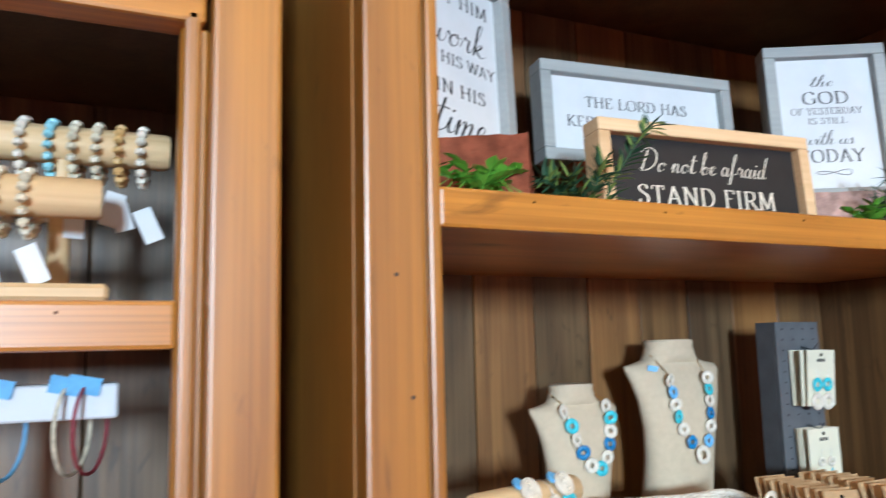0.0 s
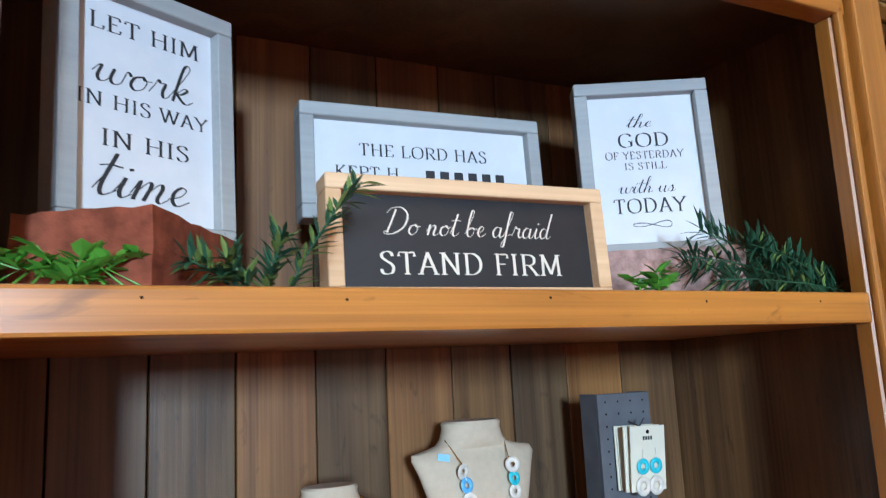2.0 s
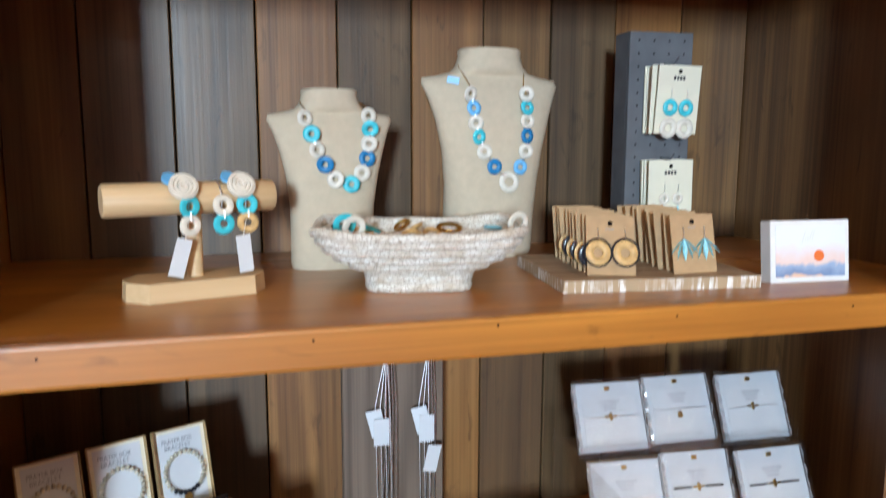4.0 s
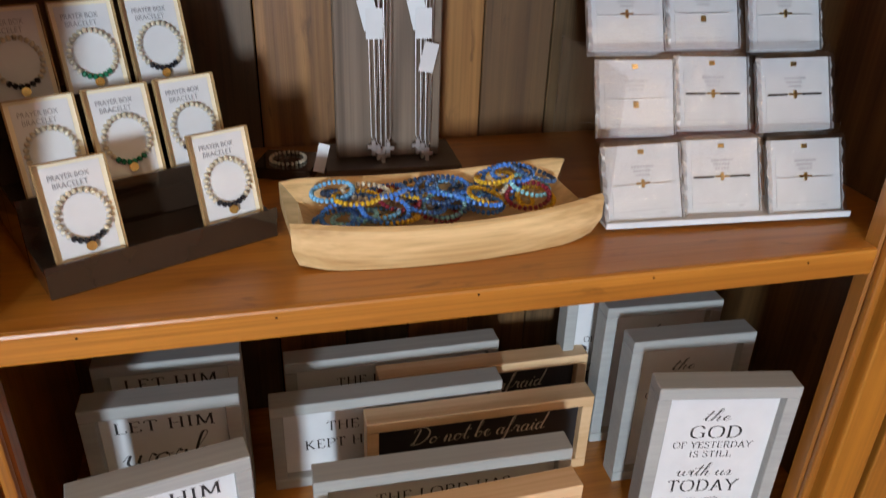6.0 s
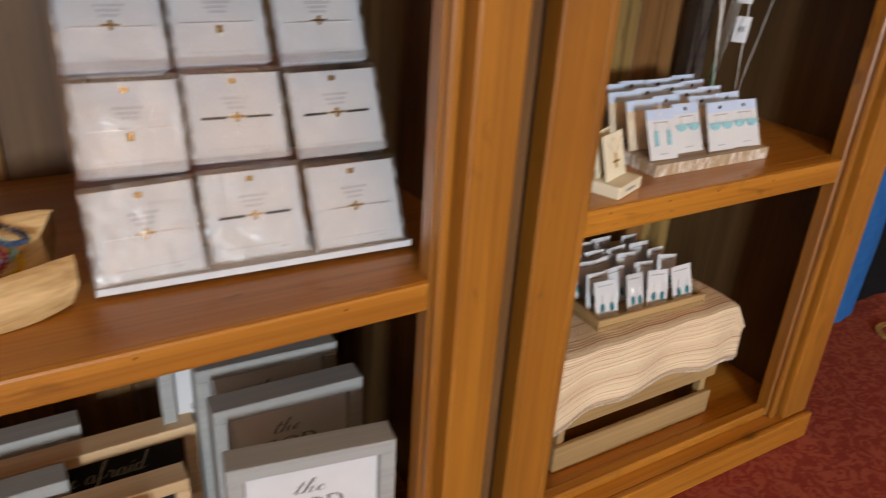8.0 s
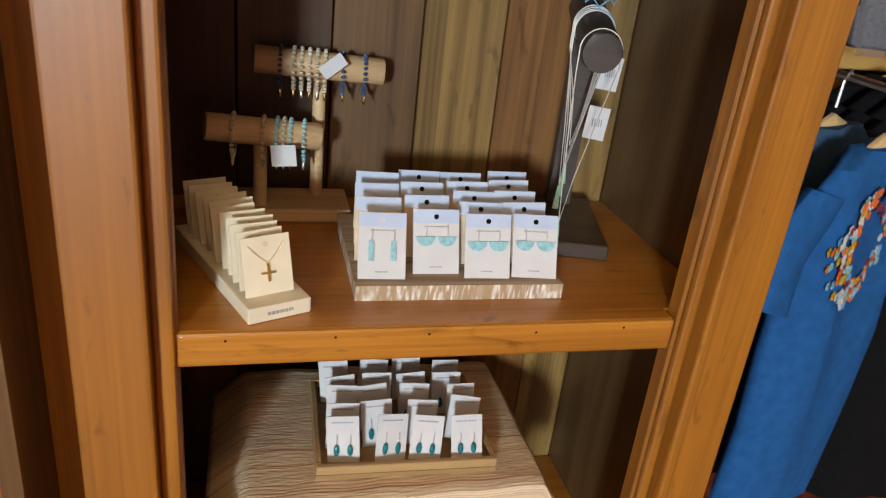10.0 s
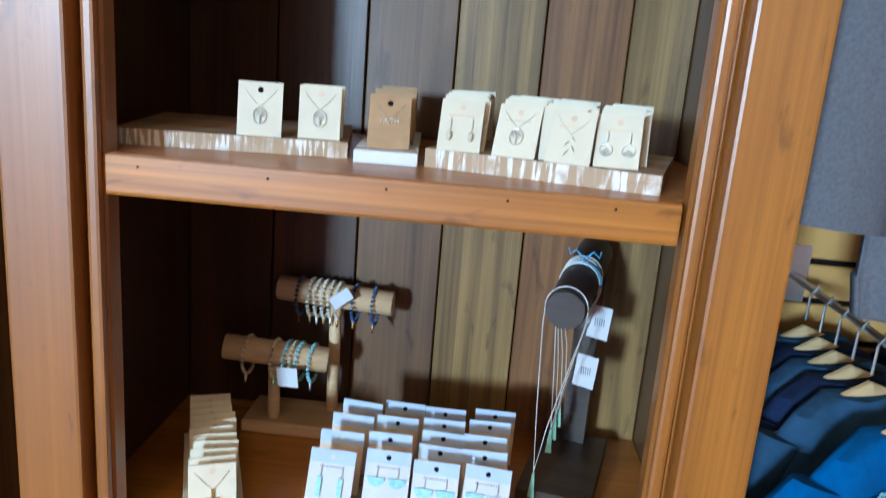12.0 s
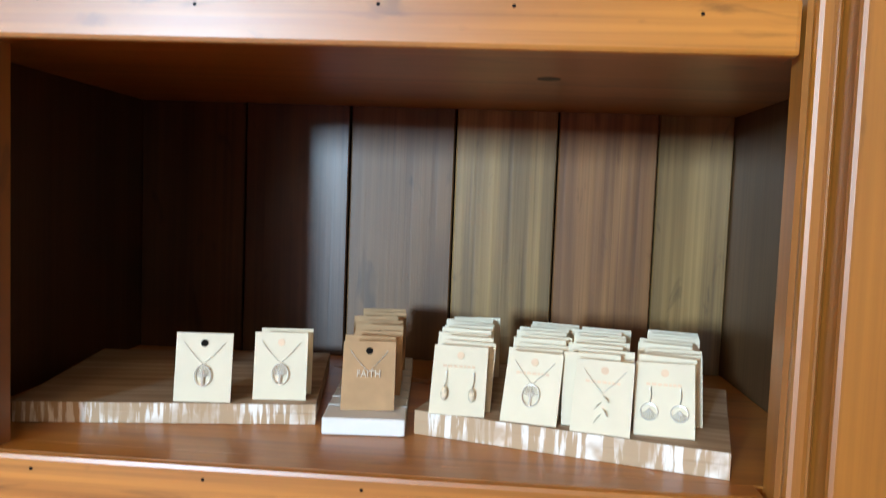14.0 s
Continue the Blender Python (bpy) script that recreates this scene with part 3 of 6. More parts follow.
# wreath woven into the carpet
bm = bmesh.new()
for i in range(24):
    a = 2 * math.pi * i / 24
    c = Vector((2.955 + 0.054 * math.cos(a), 0.165 + 0.054 * math.sin(a), 0.0))
    for s in (-1, 1):
        d = Vector((math.cos(a + s * 1.1), math.sin(a + s * 1.1), 0))
        n = Vector((-d.y, d.x, 0))
        q = [c, c + d * 0.012 + n * 0.006, c + d * 0.026, c + d * 0.012 - n * 0.006]
        top = [bm.verts.new(v + Vector((0, 0, 0.004 + 0.00012 * i + 0.00006 * s))) for v in q]
        low = [bm.verts.new(v + Vector((0, 0, 0.001))) for v in q]
        skin(bm, [low, top])
tagged(part("carpet_wreath", bm, NATUR), "small golden leaf wreath woven into red carpet", "carpet motif", kind="stuff")

# ---- the cabinets ----


nail_bm = bmesh.new()
disc(nail_bm, Matrix.Identity(4), 0.0015, 7, 0.0004)
NAIL = to_mesh("nail_hole", nail_bm, HOLE)


def shelf_board(parent, x0, x1, lip0, lip1, y0, yb, z, th, nails=5):
    """A shelf whose front board runs out over the mouldings."""
    bm = bmesh.new()
    bx(bm, x0, y0 + 0.03, z - th + 0.006, x1, yb, z)
    bx(bm, lip0, y0, z - th, lip1, y0 + 0.0295, z - 0.0005, bevel=0.004, seg=2)
    bx(bm, lip0 + 0.001, y0 + 0.006, z - th + 0.007, lip1 - 0.001, y0 + 0.0302, z - 0.0001)
    s = part("shelf", bm, CAB_X, parent)
    for i in range(nails):
        x = lip0 + (lip1 - lip0) * (i + 0.3 + 0.25 * random.random()) / nails
        part("nail_hole", NAIL, None, s, m=at(x, y0 + 0.0001, z - th * (0.2 + 0.12 * random.random())))
    return s


def cabinet(name, label, xs, mould, inner, yf, yb, top, opening_top, seams, kinds, shelves, base_h, base_z, roof, side_woods):
    """xs: outer edges; mould: where the opening is; inner: side panels; seams: plank joints."""
    c = thing(name, label, "cabinet", group="display cabinets")
    x0, x1 = xs
    m0, m1 = mould
    sw = 0.02
    for side, (a, b) in enumerate(((x0, m0 - 0.025), (m1 + 0.025, x1))):
        bm = bmesh.new()
        bx(bm, a, yf - 0.022, base_h, b, yf + 0.012, top - 0.002, bevel=0.004, seg=2)
        part("stile", bm, CAB_Z, c)
    for a, b in ((m0 - 0.0245, m0), (m1, m1 + 0.0245)):
        bm = bmesh.new()
        bx(bm, a, yf + 0.002, base_h, b, yf + 0.03, opening_top, bevel=0.003)
        edge = (b - 0.016, b - 0.002) if a < m0 - 0.01 and b <= m0 + 1e-6 else (a + 0.002, a + 0.016)
        bx(bm, edge[0], yf - 0.010, base_h, edge[1], yf + 0.0015, opening_top + 0.012, bevel=0.004, seg=2)
        part("moulding", bm, CAB_Z, c)
    bm = bmesh.new()
    bx(bm, m0 - 0.024, yf - 0.020, opening_top + 0.026, m1 + 0.024, yf + 0.012, top - 0.004, bevel=0.004)
    part("top_rail", bm, CAB_X, c)
    bm = bmesh.new()
    bx(bm, m0 - 0.02, yf - 0.010, opening_top, m1 + 0.02, yf + 0.03, opening_top + 0.0255, bevel=0.004, seg=2)
    part("moulding", bm, CAB_X, c)
    # where the two side woods differ, their tone imitates how light falls there
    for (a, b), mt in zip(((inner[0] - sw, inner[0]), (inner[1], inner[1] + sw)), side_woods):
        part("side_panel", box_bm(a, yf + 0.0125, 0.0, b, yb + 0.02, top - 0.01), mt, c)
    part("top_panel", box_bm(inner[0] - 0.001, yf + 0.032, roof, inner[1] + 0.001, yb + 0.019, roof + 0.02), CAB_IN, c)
    part("cornice", box_bm(x0 - 0.005, yf - 0.03, top - 0.0015, x1 + 0.005, yb + 0.03, top + 0.02, bevel=0.006), CAB_X, c)
    base = bmesh.new()
    bx(base, x0 - 0.008, yf - 0.035, 0.0, x1 + 0.008, yf - 0.0225, base_h, bevel=0.004, seg=2)
    bx(base, x0 + 0.002, yf - 0.022, 0.0, x1 - 0.002, yf + 0.03, base_h - 0.001)
    part("base_board", base, CAB_X, c)
    part("bottom_board", box_bm(inner[0] + 0.001, yf + 0.031, base_z - 0.02, inner[1] - 0.001, yb - 0.001, base_z), CAB_X, c)
    part("sill", box_bm(m0 - 0.001, yf + 0.004, base_h - 0.0005, m1 + 0.001, yf + 0.03, base_z + 0.012, bevel=0.004), CAB_X, c)
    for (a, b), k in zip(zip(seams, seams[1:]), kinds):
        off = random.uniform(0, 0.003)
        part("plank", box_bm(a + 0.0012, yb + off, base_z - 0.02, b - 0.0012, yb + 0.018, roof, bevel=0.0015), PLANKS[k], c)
    part("backing", box_bm(inner[0], yb + 0.0185, 0.0, inner[1], yb + 0.024, roof), HOLE, c)
    for z, th, l0, l1 in shelves:
        shelf_board(c, inner[0] + 0.001, inner[1] - 0.001, l0, l1, yf, yb - 0.001, z, th)
    return c


cab_mid = cabinet("display_cabinet", "tall honey-stained pine display cabinet with dark plank back", (0.216, 1.456), (0.303, 1.367), (0.235, 1.475), 0.0, 0.507, 2.11, 1.985,
                  [0.235, 0.345, 0.474, 0.598, 0.723, 0.844, 0.967, 1.088, 1.209, 1.339, 1.475], [3, 0, 0, 1, 0, 1, 3, 0, 1, 3],
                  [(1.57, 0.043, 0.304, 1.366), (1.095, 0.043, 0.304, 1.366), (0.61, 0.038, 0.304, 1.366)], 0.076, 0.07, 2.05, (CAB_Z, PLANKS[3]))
# left side panel and two left planks are toned darker to imitate shade
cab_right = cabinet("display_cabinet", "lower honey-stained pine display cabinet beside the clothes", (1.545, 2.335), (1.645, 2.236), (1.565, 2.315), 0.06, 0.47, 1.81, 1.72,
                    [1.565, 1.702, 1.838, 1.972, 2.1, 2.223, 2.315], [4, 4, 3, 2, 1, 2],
                    [(1.445, 0.04, 1.643, 2.232), (1.091, 0.043, 1.641, 2.231), (0.627, 0.042, 1.641, 2.231)], 0.062, 0.07, 1.74, (SHADE_IN, CAB_IN))
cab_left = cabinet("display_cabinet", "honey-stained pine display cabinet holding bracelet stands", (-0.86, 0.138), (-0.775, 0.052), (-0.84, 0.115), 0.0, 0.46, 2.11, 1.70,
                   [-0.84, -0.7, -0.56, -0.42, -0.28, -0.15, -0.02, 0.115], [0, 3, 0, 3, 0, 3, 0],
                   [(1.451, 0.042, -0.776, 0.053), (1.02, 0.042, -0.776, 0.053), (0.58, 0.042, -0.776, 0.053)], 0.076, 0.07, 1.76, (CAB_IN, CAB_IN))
part("filler", box_bm(1.4565, 0.0125, 0.0, 1.4745, 0.03, 2.1), CAB_Z, cab_mid)
part("filler", box_bm(1.4955, 0.13, 0.0, 1.5445, 0.145, 2.1), CAB_Z, cab_mid)
# a knot or two in the stiles, the strap hinge glints inside
for x, z in ((0.247, 1.475), (0.262, 1.36)):
    k = bmesh.new()
    disc(k, at(x, -0.0221, z), 0.0022, 10, 0.0004)
    part("knot", k, DARKBASE, cab_mid)
k = bmesh.new()
disc(k, pose(2.07, 0.22, 1.4108, -90, 0, 0), 0.011, 14, 0.0006)
part("knot", k, DARKBASE, cab_right)
k = bmesh.new()
bx(k, 1.02, 0.5, 1.93, 1.026, 0.5065, 1.952)
part("hinge", k, GOLD, cab_mid)

# ---- framed signs ----


def sign(label, w, h, d, fw, frame_mat, panel_mat, lines, m, group=""):
    """Shadow-box sign, base centre at the origin, facing -y; lines: text, width, height, z, slant, ink, x."""
    s = thing("framed_sign", label, "sign", m, group)
    for a in ((-w / 2, 0, w / 2, fw), (-w / 2, h - fw, w / 2, h)):
        part("frame_rail", box_bm(a[0], 0, a[1], a[2], d, a[3], bevel=0.0015), frame_mat, s)
    for a in ((-w / 2, -w / 2 + fw), (w / 2 - fw, w / 2)):
        part("frame_stile", box_bm(a[0], 0.0006, fw + 0.0003, a[1], d, h - fw - 0.0003, bevel=0.0012), frame_mat, s)
    part("panel", box_bm(-w / 2 + fw, d * 0.40, fw, w / 2 - fw, d * 0.58, h - fw), panel_mat, s)
    for body, tw, th, z, slant, ink, x in lines:
        part("lettering", penned(body, tw, th, ink, slant), None, s, m=Matrix.Translation((x, d * 0.40 - 0.0004, z)))
    return s


def flourish(s, w, z, y):
    bm = bmesh.new()
    for ph in (0, math.pi):
        tube(bm, [(w * math.cos(t), 0, 0.006 * math.sin(2 * t + ph) * (0.7 + 0.3 * math.cos(t))) for t in [2 * math.pi * i / 28 for i in range(28)]], 0.0005, 4, closed=True)
    part("flourish", bm, INK, s, m=Matrix.Translation((0, y - 0.0006, z)))


def let_sign(m, g=""):
    L = [("LET HIM", 0.136, 0.020, 0.245, 0, INK, 0), ("work", 0.128, 0.052, 0.199, 1, INK, 0.002), ("IN HIS WAY", 0.162, 0.0175, 0.153, 0, INK, 0),
         ("IN HIS", 0.106, 0.020, 0.111, 0, INK, 0), ("time", 0.118, 0.050, 0.070, 1, INK, 0)]
    return sign("grey-washed wooden frame sign with black lettering on white", 0.215, 0.295, 0.042, 0.021, GREYFRAME, PAPER, L, m, g)


def god_sign(m, g=""):
    L = [("the", 0.044, 0.024, 0.232, 1, INK, 0), ("GOD", 0.082, 0.025, 0.198, 0, INK, 0), ("OF YESTERDAY", 0.128, 0.0135, 0.172, 0, INK, 0), ("IS STILL", 0.068, 0.0125, 0.153, 0, INK, 0),
         ("with us", 0.093, 0.028, 0.121, 1, INK, 0), ("TODAY", 0.118, 0.0255, 0.086, 0, INK, 0)]
    s = sign("upright grey-washed frame sign with black and white print", 0.218, 0.295, 0.042, 0.021, GREYFRAME, PAPER, L, m, g)
    flourish(s, 0.031, 0.054, 0.042 * 0.40)
    return s


def lord_sign(m, g=""):
    L = [("THE LORD HAS", 0.212, 0.0205, 0.114, 0, INK, 0), ("KEPT H", 0.098, 0.0205, 0.077, 0, INK, -0.094)]
    s = sign("wide grey-washed frame sign with white printed panel", 0.395, 0.178, 0.042, 0.021, GREYFRAME, PAPER, L, m, g)
    for i in range(6):
        part("lettering", box_bm(0.0 + i * 0.024, 0.0164, 0.068, 0.015 + i * 0.024, 0.0167, 0.086), INK, s)
    return s


def firm_sign(m, g=""):
    L = [("Do not be afraid", 0.240, 0.050, 0.101, 1, LETTER, 0), ("STAND FIRM", 0.258, 0.030, 0.053, 0, LETTER, 0)]
    return sign("wide natural pine frame sign with cream lettering on black", 0.395, 0.160, 0.042, 0.02, PINEFRAME, BLACKP, L, m, g)


def mid(p, q, z, lean=0.0):
    """Pose of a sign whose front face runs from p (its own left) to q."""
    a = math.degrees(math.atan2(q[1] - p[1], q[0] - p[0]))
    return at((p[0] + q[0]) / 2, (p[1] + q[1]) / 2, z, a, -lean)


T1 = 1.5705
let_sign(mid((0.350, 0.150), (0.545, 0.241), 1.645, 2))
lord_sign(mid((0.655, 0.345), (1.052, 0.312), 1.7125, 3))
firm_sign(mid((0.631, 0.158), (1.026, 0.135), T1, 4))
god_sign(mid((1.090, 0.266), (1.283, 0.161), 1.6525, 4))

Z4 = 0.0705
g4 = "framed signs on the bottom shelf"
let_sign(mid((0.346, 0.008), (0.538, 0.046), Z4), g4)
let_sign(mid((0.320, 0.180), (0.532, 0.178), Z4), g4)
let_sign(mid((0.322, 0.280), (0.534, 0.276), Z4), g4)
firm_sign(mid((0.624, 0.022), (1.010, 0.036), Z4), g4)
lord_sign(mid((0.630, 0.102), (1.014, 0.094), Z4), g4)
firm_sign(mid((0.724, 0.230), (1.112, 0.225), Z4), g4)
lord_sign(mid((0.572, 0.279), (0.962, 0.277), Z4), g4)
firm_sign(mid((0.762, 0.344), (1.152, 0.342), Z4), g4)
lord_sign(mid((0.605, 0.394), (0.99, 0.394), Z4), g4)
god_sign(mid((1.132, 0.066), (1.345, 0.028), Z4), g4)
god_sign(mid((1.148, 0.178), (1.364, 0.168), Z4, 1), g4)
god_sign(mid((1.150, 0.281), (1.366, 0.270), Z4, 1), g4)
god_sign(mid((1.112, 0.358), (1.326, 0.344), Z4, 1), g4)

# ---- bricks and greenery on the top shelf ----


def brick(label, l, w, h, mat, m):
    bm = bmesh.new()
    bx(bm, -l / 2, -w / 2, 0, l / 2, w / 2, h)
    bmesh.ops.subdivide_edges(bm, edges=bm.edges, cuts=7, use_grid_fill=True)
    for v in bm.verts:
        e = sum(abs(c) > lim * 0.93 for c, lim in ((v.co.x, l / 2), (v.co.y, w / 2), (v.co.z - h / 2, h / 2)))
        n = noise.noise_vector(v.co * 42 + Vector((l, w, 0)) * 50) * (0.0022 if e < 2 else 0.004)
        if v.co.z < 0.002:
            n.z = 0
        v.co += n
    return tagged(part("brick", bm, mat, m=m), label, "brick")


brick("rough red clay brick under a framed sign", 0.135, 0.205, 0.0735, BRICK, at(0.425 - 0.056 + 0.056, 0.025 + 0.037 + 0.085, T1, -33))
brick("dark red brick lying under a framed sign", 0.19, 0.09, 0.07, BRICK, at(0.80, 0.385, T1, -4))
brick("dark red brick on top of another brick", 0.19, 0.09, 0.07, BRICK, at(0.81, 0.383, T1 + 0.0715, -3))
brick("limed old brick under an upright sign", 0.2, 0.095, 0.080, BRICKW, at(1.175, 0.185, T1, -29))


def leaf(bm, base, tip, width, droop=0.0, fold=0.25):
    base, tip = Vector(base), Vector(tip)
    d = tip - base
    side = d.cross(Vector((0, 0, 1)))
    if side.length < 1e-6:
        side = Vector((1, 0, 0))
    side.normalize()
    up = side.cross(d).normalized()
    rows = []
    for t, wd in ((0, 0.15), (0.3, 0.85), (0.6, 1.0), (1.0, 0.02)):
        c = base + d * t - Vector((0, 0, droop * t * t))
        w = width * wd / 2
        rows.append([bm.verts.new(c - side * w + up * (w * fold)), bm.verts.new(c), bm.verts.new(c + side * w + up * (w * fold))])
    for a, b in zip(rows, rows[1:]):
        for i in (0, 1):
            bm.faces.new((a[i], a[i + 1], b[i + 1], b[i]))


def stems(t, mat, paths, r=0.0012):
    for p in paths:
        bm = bmesh.new()
        tube(bm, p, r, 5)
        part("stem", bm, mat, t)


def broad_sprig(label, m, n, spread, tall, seed):
    rnd = random.Random(seed)
    t = thing("artificial_sprig", label, "artificial plant", m)
    paths = []
    for s in range(n):
        x = spread * (s / max(1, n - 1) - 0.5)
        top = Vector((x + rnd.uniform(-0.012, 0.012), rnd.uniform(-0.01, 0.012), tall * rnd.uniform(0.5, 1)))
        paths.append([(x * 0.9, 0, 0.001), top * 0.55, top])
        for i in range(12):
            f = 0.12 + 0.88 * i / 11
            b = top * f
            b.z = max(b.z, 0.004)
            a = rnd.uniform(0, 6.28)
            e = b + Vector((math.cos(a) * 0.022, math.sin(a) * 0.014, rnd.uniform(-0.002, 0.018)))
            e.z = max(e.z, 0.003)
            bm = bmesh.new()
            leaf(bm, b, e, rnd.uniform(0.012, 0.018), 0.001)
            part("leaf", bm, LEAFB, t)
    stems(t, LEAFB, paths)
    return t


def needle_sprig(label, m, paths, length, width, count, seed, pale=0.15):
    rnd = random.Random(seed)
    t = thing("artificial_sprig", label, "artificial plant", m)
    many = count * len(paths) > 300
    bms = (bmesh.new(), bmesh.new())
    for p in paths:
        p = [Vector(q) for q in p]
        for i in range(count):
            f = i / count * (len(p) - 1)
            k = min(int(f), len(p) - 2)
            b = p[k].lerp(p[k + 1], f - k)
            ax = (p[k + 1] - p[k]).normalized()
            a = rnd.uniform(0, 6.28)
            u = ax.orthogonal().normalized()
            v = ax.cross(u)
            e = b + (ax * rnd.uniform(0.4, 0.9) + (u * math.cos(a) + v * math.sin(a)) * 0.75).normalized() * length * rnd.uniform(0.6, 1.15)
            e.z = max(e.z, 0.002)
            young = rnd.random() < pale
            bm = bms[young] if many else bmesh.new()
            leaf(bm, b, e, width * rnd.uniform(0.7, 1.2), 0.003, 0.4)
            if not many:
                part("leaf", bm, (LEAFD, LEAFP)[young], t)
    if many:
        tagged(part("leaf", bms[0], LEAFD, t), "dark green narrow artificial leaves", kind="stuff")
        tagged(part("leaf", bms[1], LEAFP, t), "pale green young artificial leaves", kind="stuff")
    stems(t, LEAFD, paths)
    return t


broad_sprig("bright green artificial leaf sprig by a brick", at(0.362, 0.020, T1), 9, 0.12, 0.034, 3)
broad_sprig("small bright green artificial leaf sprig", at(1.005, 0.035, T1), 4, 0.05, 0.03, 8)
needle_sprig("dark green artificial rosemary sprig standing up", at(0.538, 0.07, T1),
             [[(0.02, 0, 0), (0.04, 0, 0.04), (0.066, -0.01, 0.082), (0.098, -0.012, 0.118)], [(-0.03, 0, 0.002), (-0.05, -0.01, 0.018), (-0.08, -0.02, 0.03)],
              [(0.0, 0, 0), (0.004, -0.012, 0.03), (0.012, -0.018, 0.055)], [(-0.02, -0.01, 0.002), (-0.045, -0.025, 0.03)]], 0.034, 0.0058, 62, 5, 0.3)
needle_sprig("large dark green artificial rosemary garland", at(1.232, 0.078, T1) @ Matrix.Diagonal((1.28, 1, 1, 1)), [[(0.12, 0.0, 0.012), (0.05, 0.0, 0.03), (-0.03, 0.0, 0.05), (-0.10, 0.0, 0.055)], [(0.13, 0.0, 0.02), (0.08, 0.02, 0.05), (0.02, 0.03, 0.075), (-0.05, 0.03, 0.1)],
                                                                                  [(0.14, 0.02, 0.02), (0.1, 0.04, 0.045), (0.06, 0.05, 0.08)], [(0.12, -0.02, 0.01), (0.05, -0.035, 0.016), (-0.03, -0.04, 0.02), (-0.08, -0.03, 0.02)],
                                                                                  [(0.13, 0.03, 0.02), (0.03, 0.05, 0.03), (-0.06, 0.05, 0.05)], [(0.14, 0.0, 0.02), (0.06, 0.0, 0.06), (-0.01, -0.01, 0.075)]], 0.04, 0.0046, 150, 9, 0.06)

# ---- jewellery and cards ----
ZB2, ZB3, ZC1, ZC2 = 1.0955, 0.6105, 1.0915, 0.6275


def tag_bm(bm, p, w, h, rz=0.0, roll=0.0):
    m = pose(*p, 0, roll, rz)
    vs = bx(bm, -w / 2, -0.0004, -h, w / 2, 0.0004, 0)
    for v in vs:
        v.co = m @ v.co


BEADS = {}


def bead_ring(t, m, R, r, n, mat, squash=1.0, only=None):
    """Beads in a loop, each its own piece on one shared mesh."""
    key = (round(r, 5), mat.name)
    if key not in BEADS:
        bm = bmesh.new()
        ball(bm, (0, 0, 0), r, 1, (1, 1, 0.86))
        BEADS[key] = to_mesh("bead", bm, mat, True)
    for i in range(n):
        if only is None or i in only:
            a = 2 * math.pi * i / n
            part("bead", BEADS[key], None, t, m=Matrix.Translation(m @ Vector((R * math.cos(a), 0, R * math.sin(a) * squash))) @ m.to_3x3().to_4x4() @ pose(0, 0, 0, 0, -math.degrees(a), 0))


def ring_chain(t, pts, mats, R, r):
    for p, mt in zip(pts, mats):
        bm = bmesh.new()
        torus(bm, pose(*p, random.uniform(-12, 12), 0, random.uniform(-20, 20)), R, r, 18, 8, 0.7)
        part("ring", bm, mt, t, smooth=True)
    bm = bmesh.new()
    for a, b in zip(pts, pts[1:]):
        a, b = Vector(a), Vector(b)
        tube(bm, [a.lerp(b, 0.3) - Vector((0, r, 0)), a.lerp(b, 0.7) - Vector((0, r, 0))], 0.0011, 5)
    part("link", bm, SILVER, t)


# T-bar with tagua bracelets
TB = at(0.511, 0.200, ZB2, 17)
tb = thing("bracelet_stand", "pale wooden T-bar bracelet stand", "display stand", TB)
bm = bmesh.new()
outline = [(-0.080, -0.012), (-0.060, -0.038), (0.060, -0.038), (0.080, -0.012), (0.080, 0.012), (0.060, 0.038), (-0.060, 0.038), (-0.080, 0.012)]
lo = [bm.verts.new((x, y, 0)) for x, y in outline]
hi = [bm.verts.new((x * 0.985, y * 0.97, 0.022)) for x, y in outline]
skin(bm, [lo, hi])
part("base", bm, PALE, tb)
bm = bmesh.new()
tube(bm, [(0, 0, 0.0215), (0, 0, 0.098)], 0.0095, 16)
part("post", bm, PALE, tb, smooth=True)
bm = bmesh.new()
tube(bm, [(-0.098, 0, 0.113), (-0.096, 0, 0.113), (0.094, 0, 0.113), (0.096, 0, 0.113)], 0.0188, 24, taper=[0.92, 1, 1, 0.92])
part("bar", bm, PALE, tb, smooth=True)


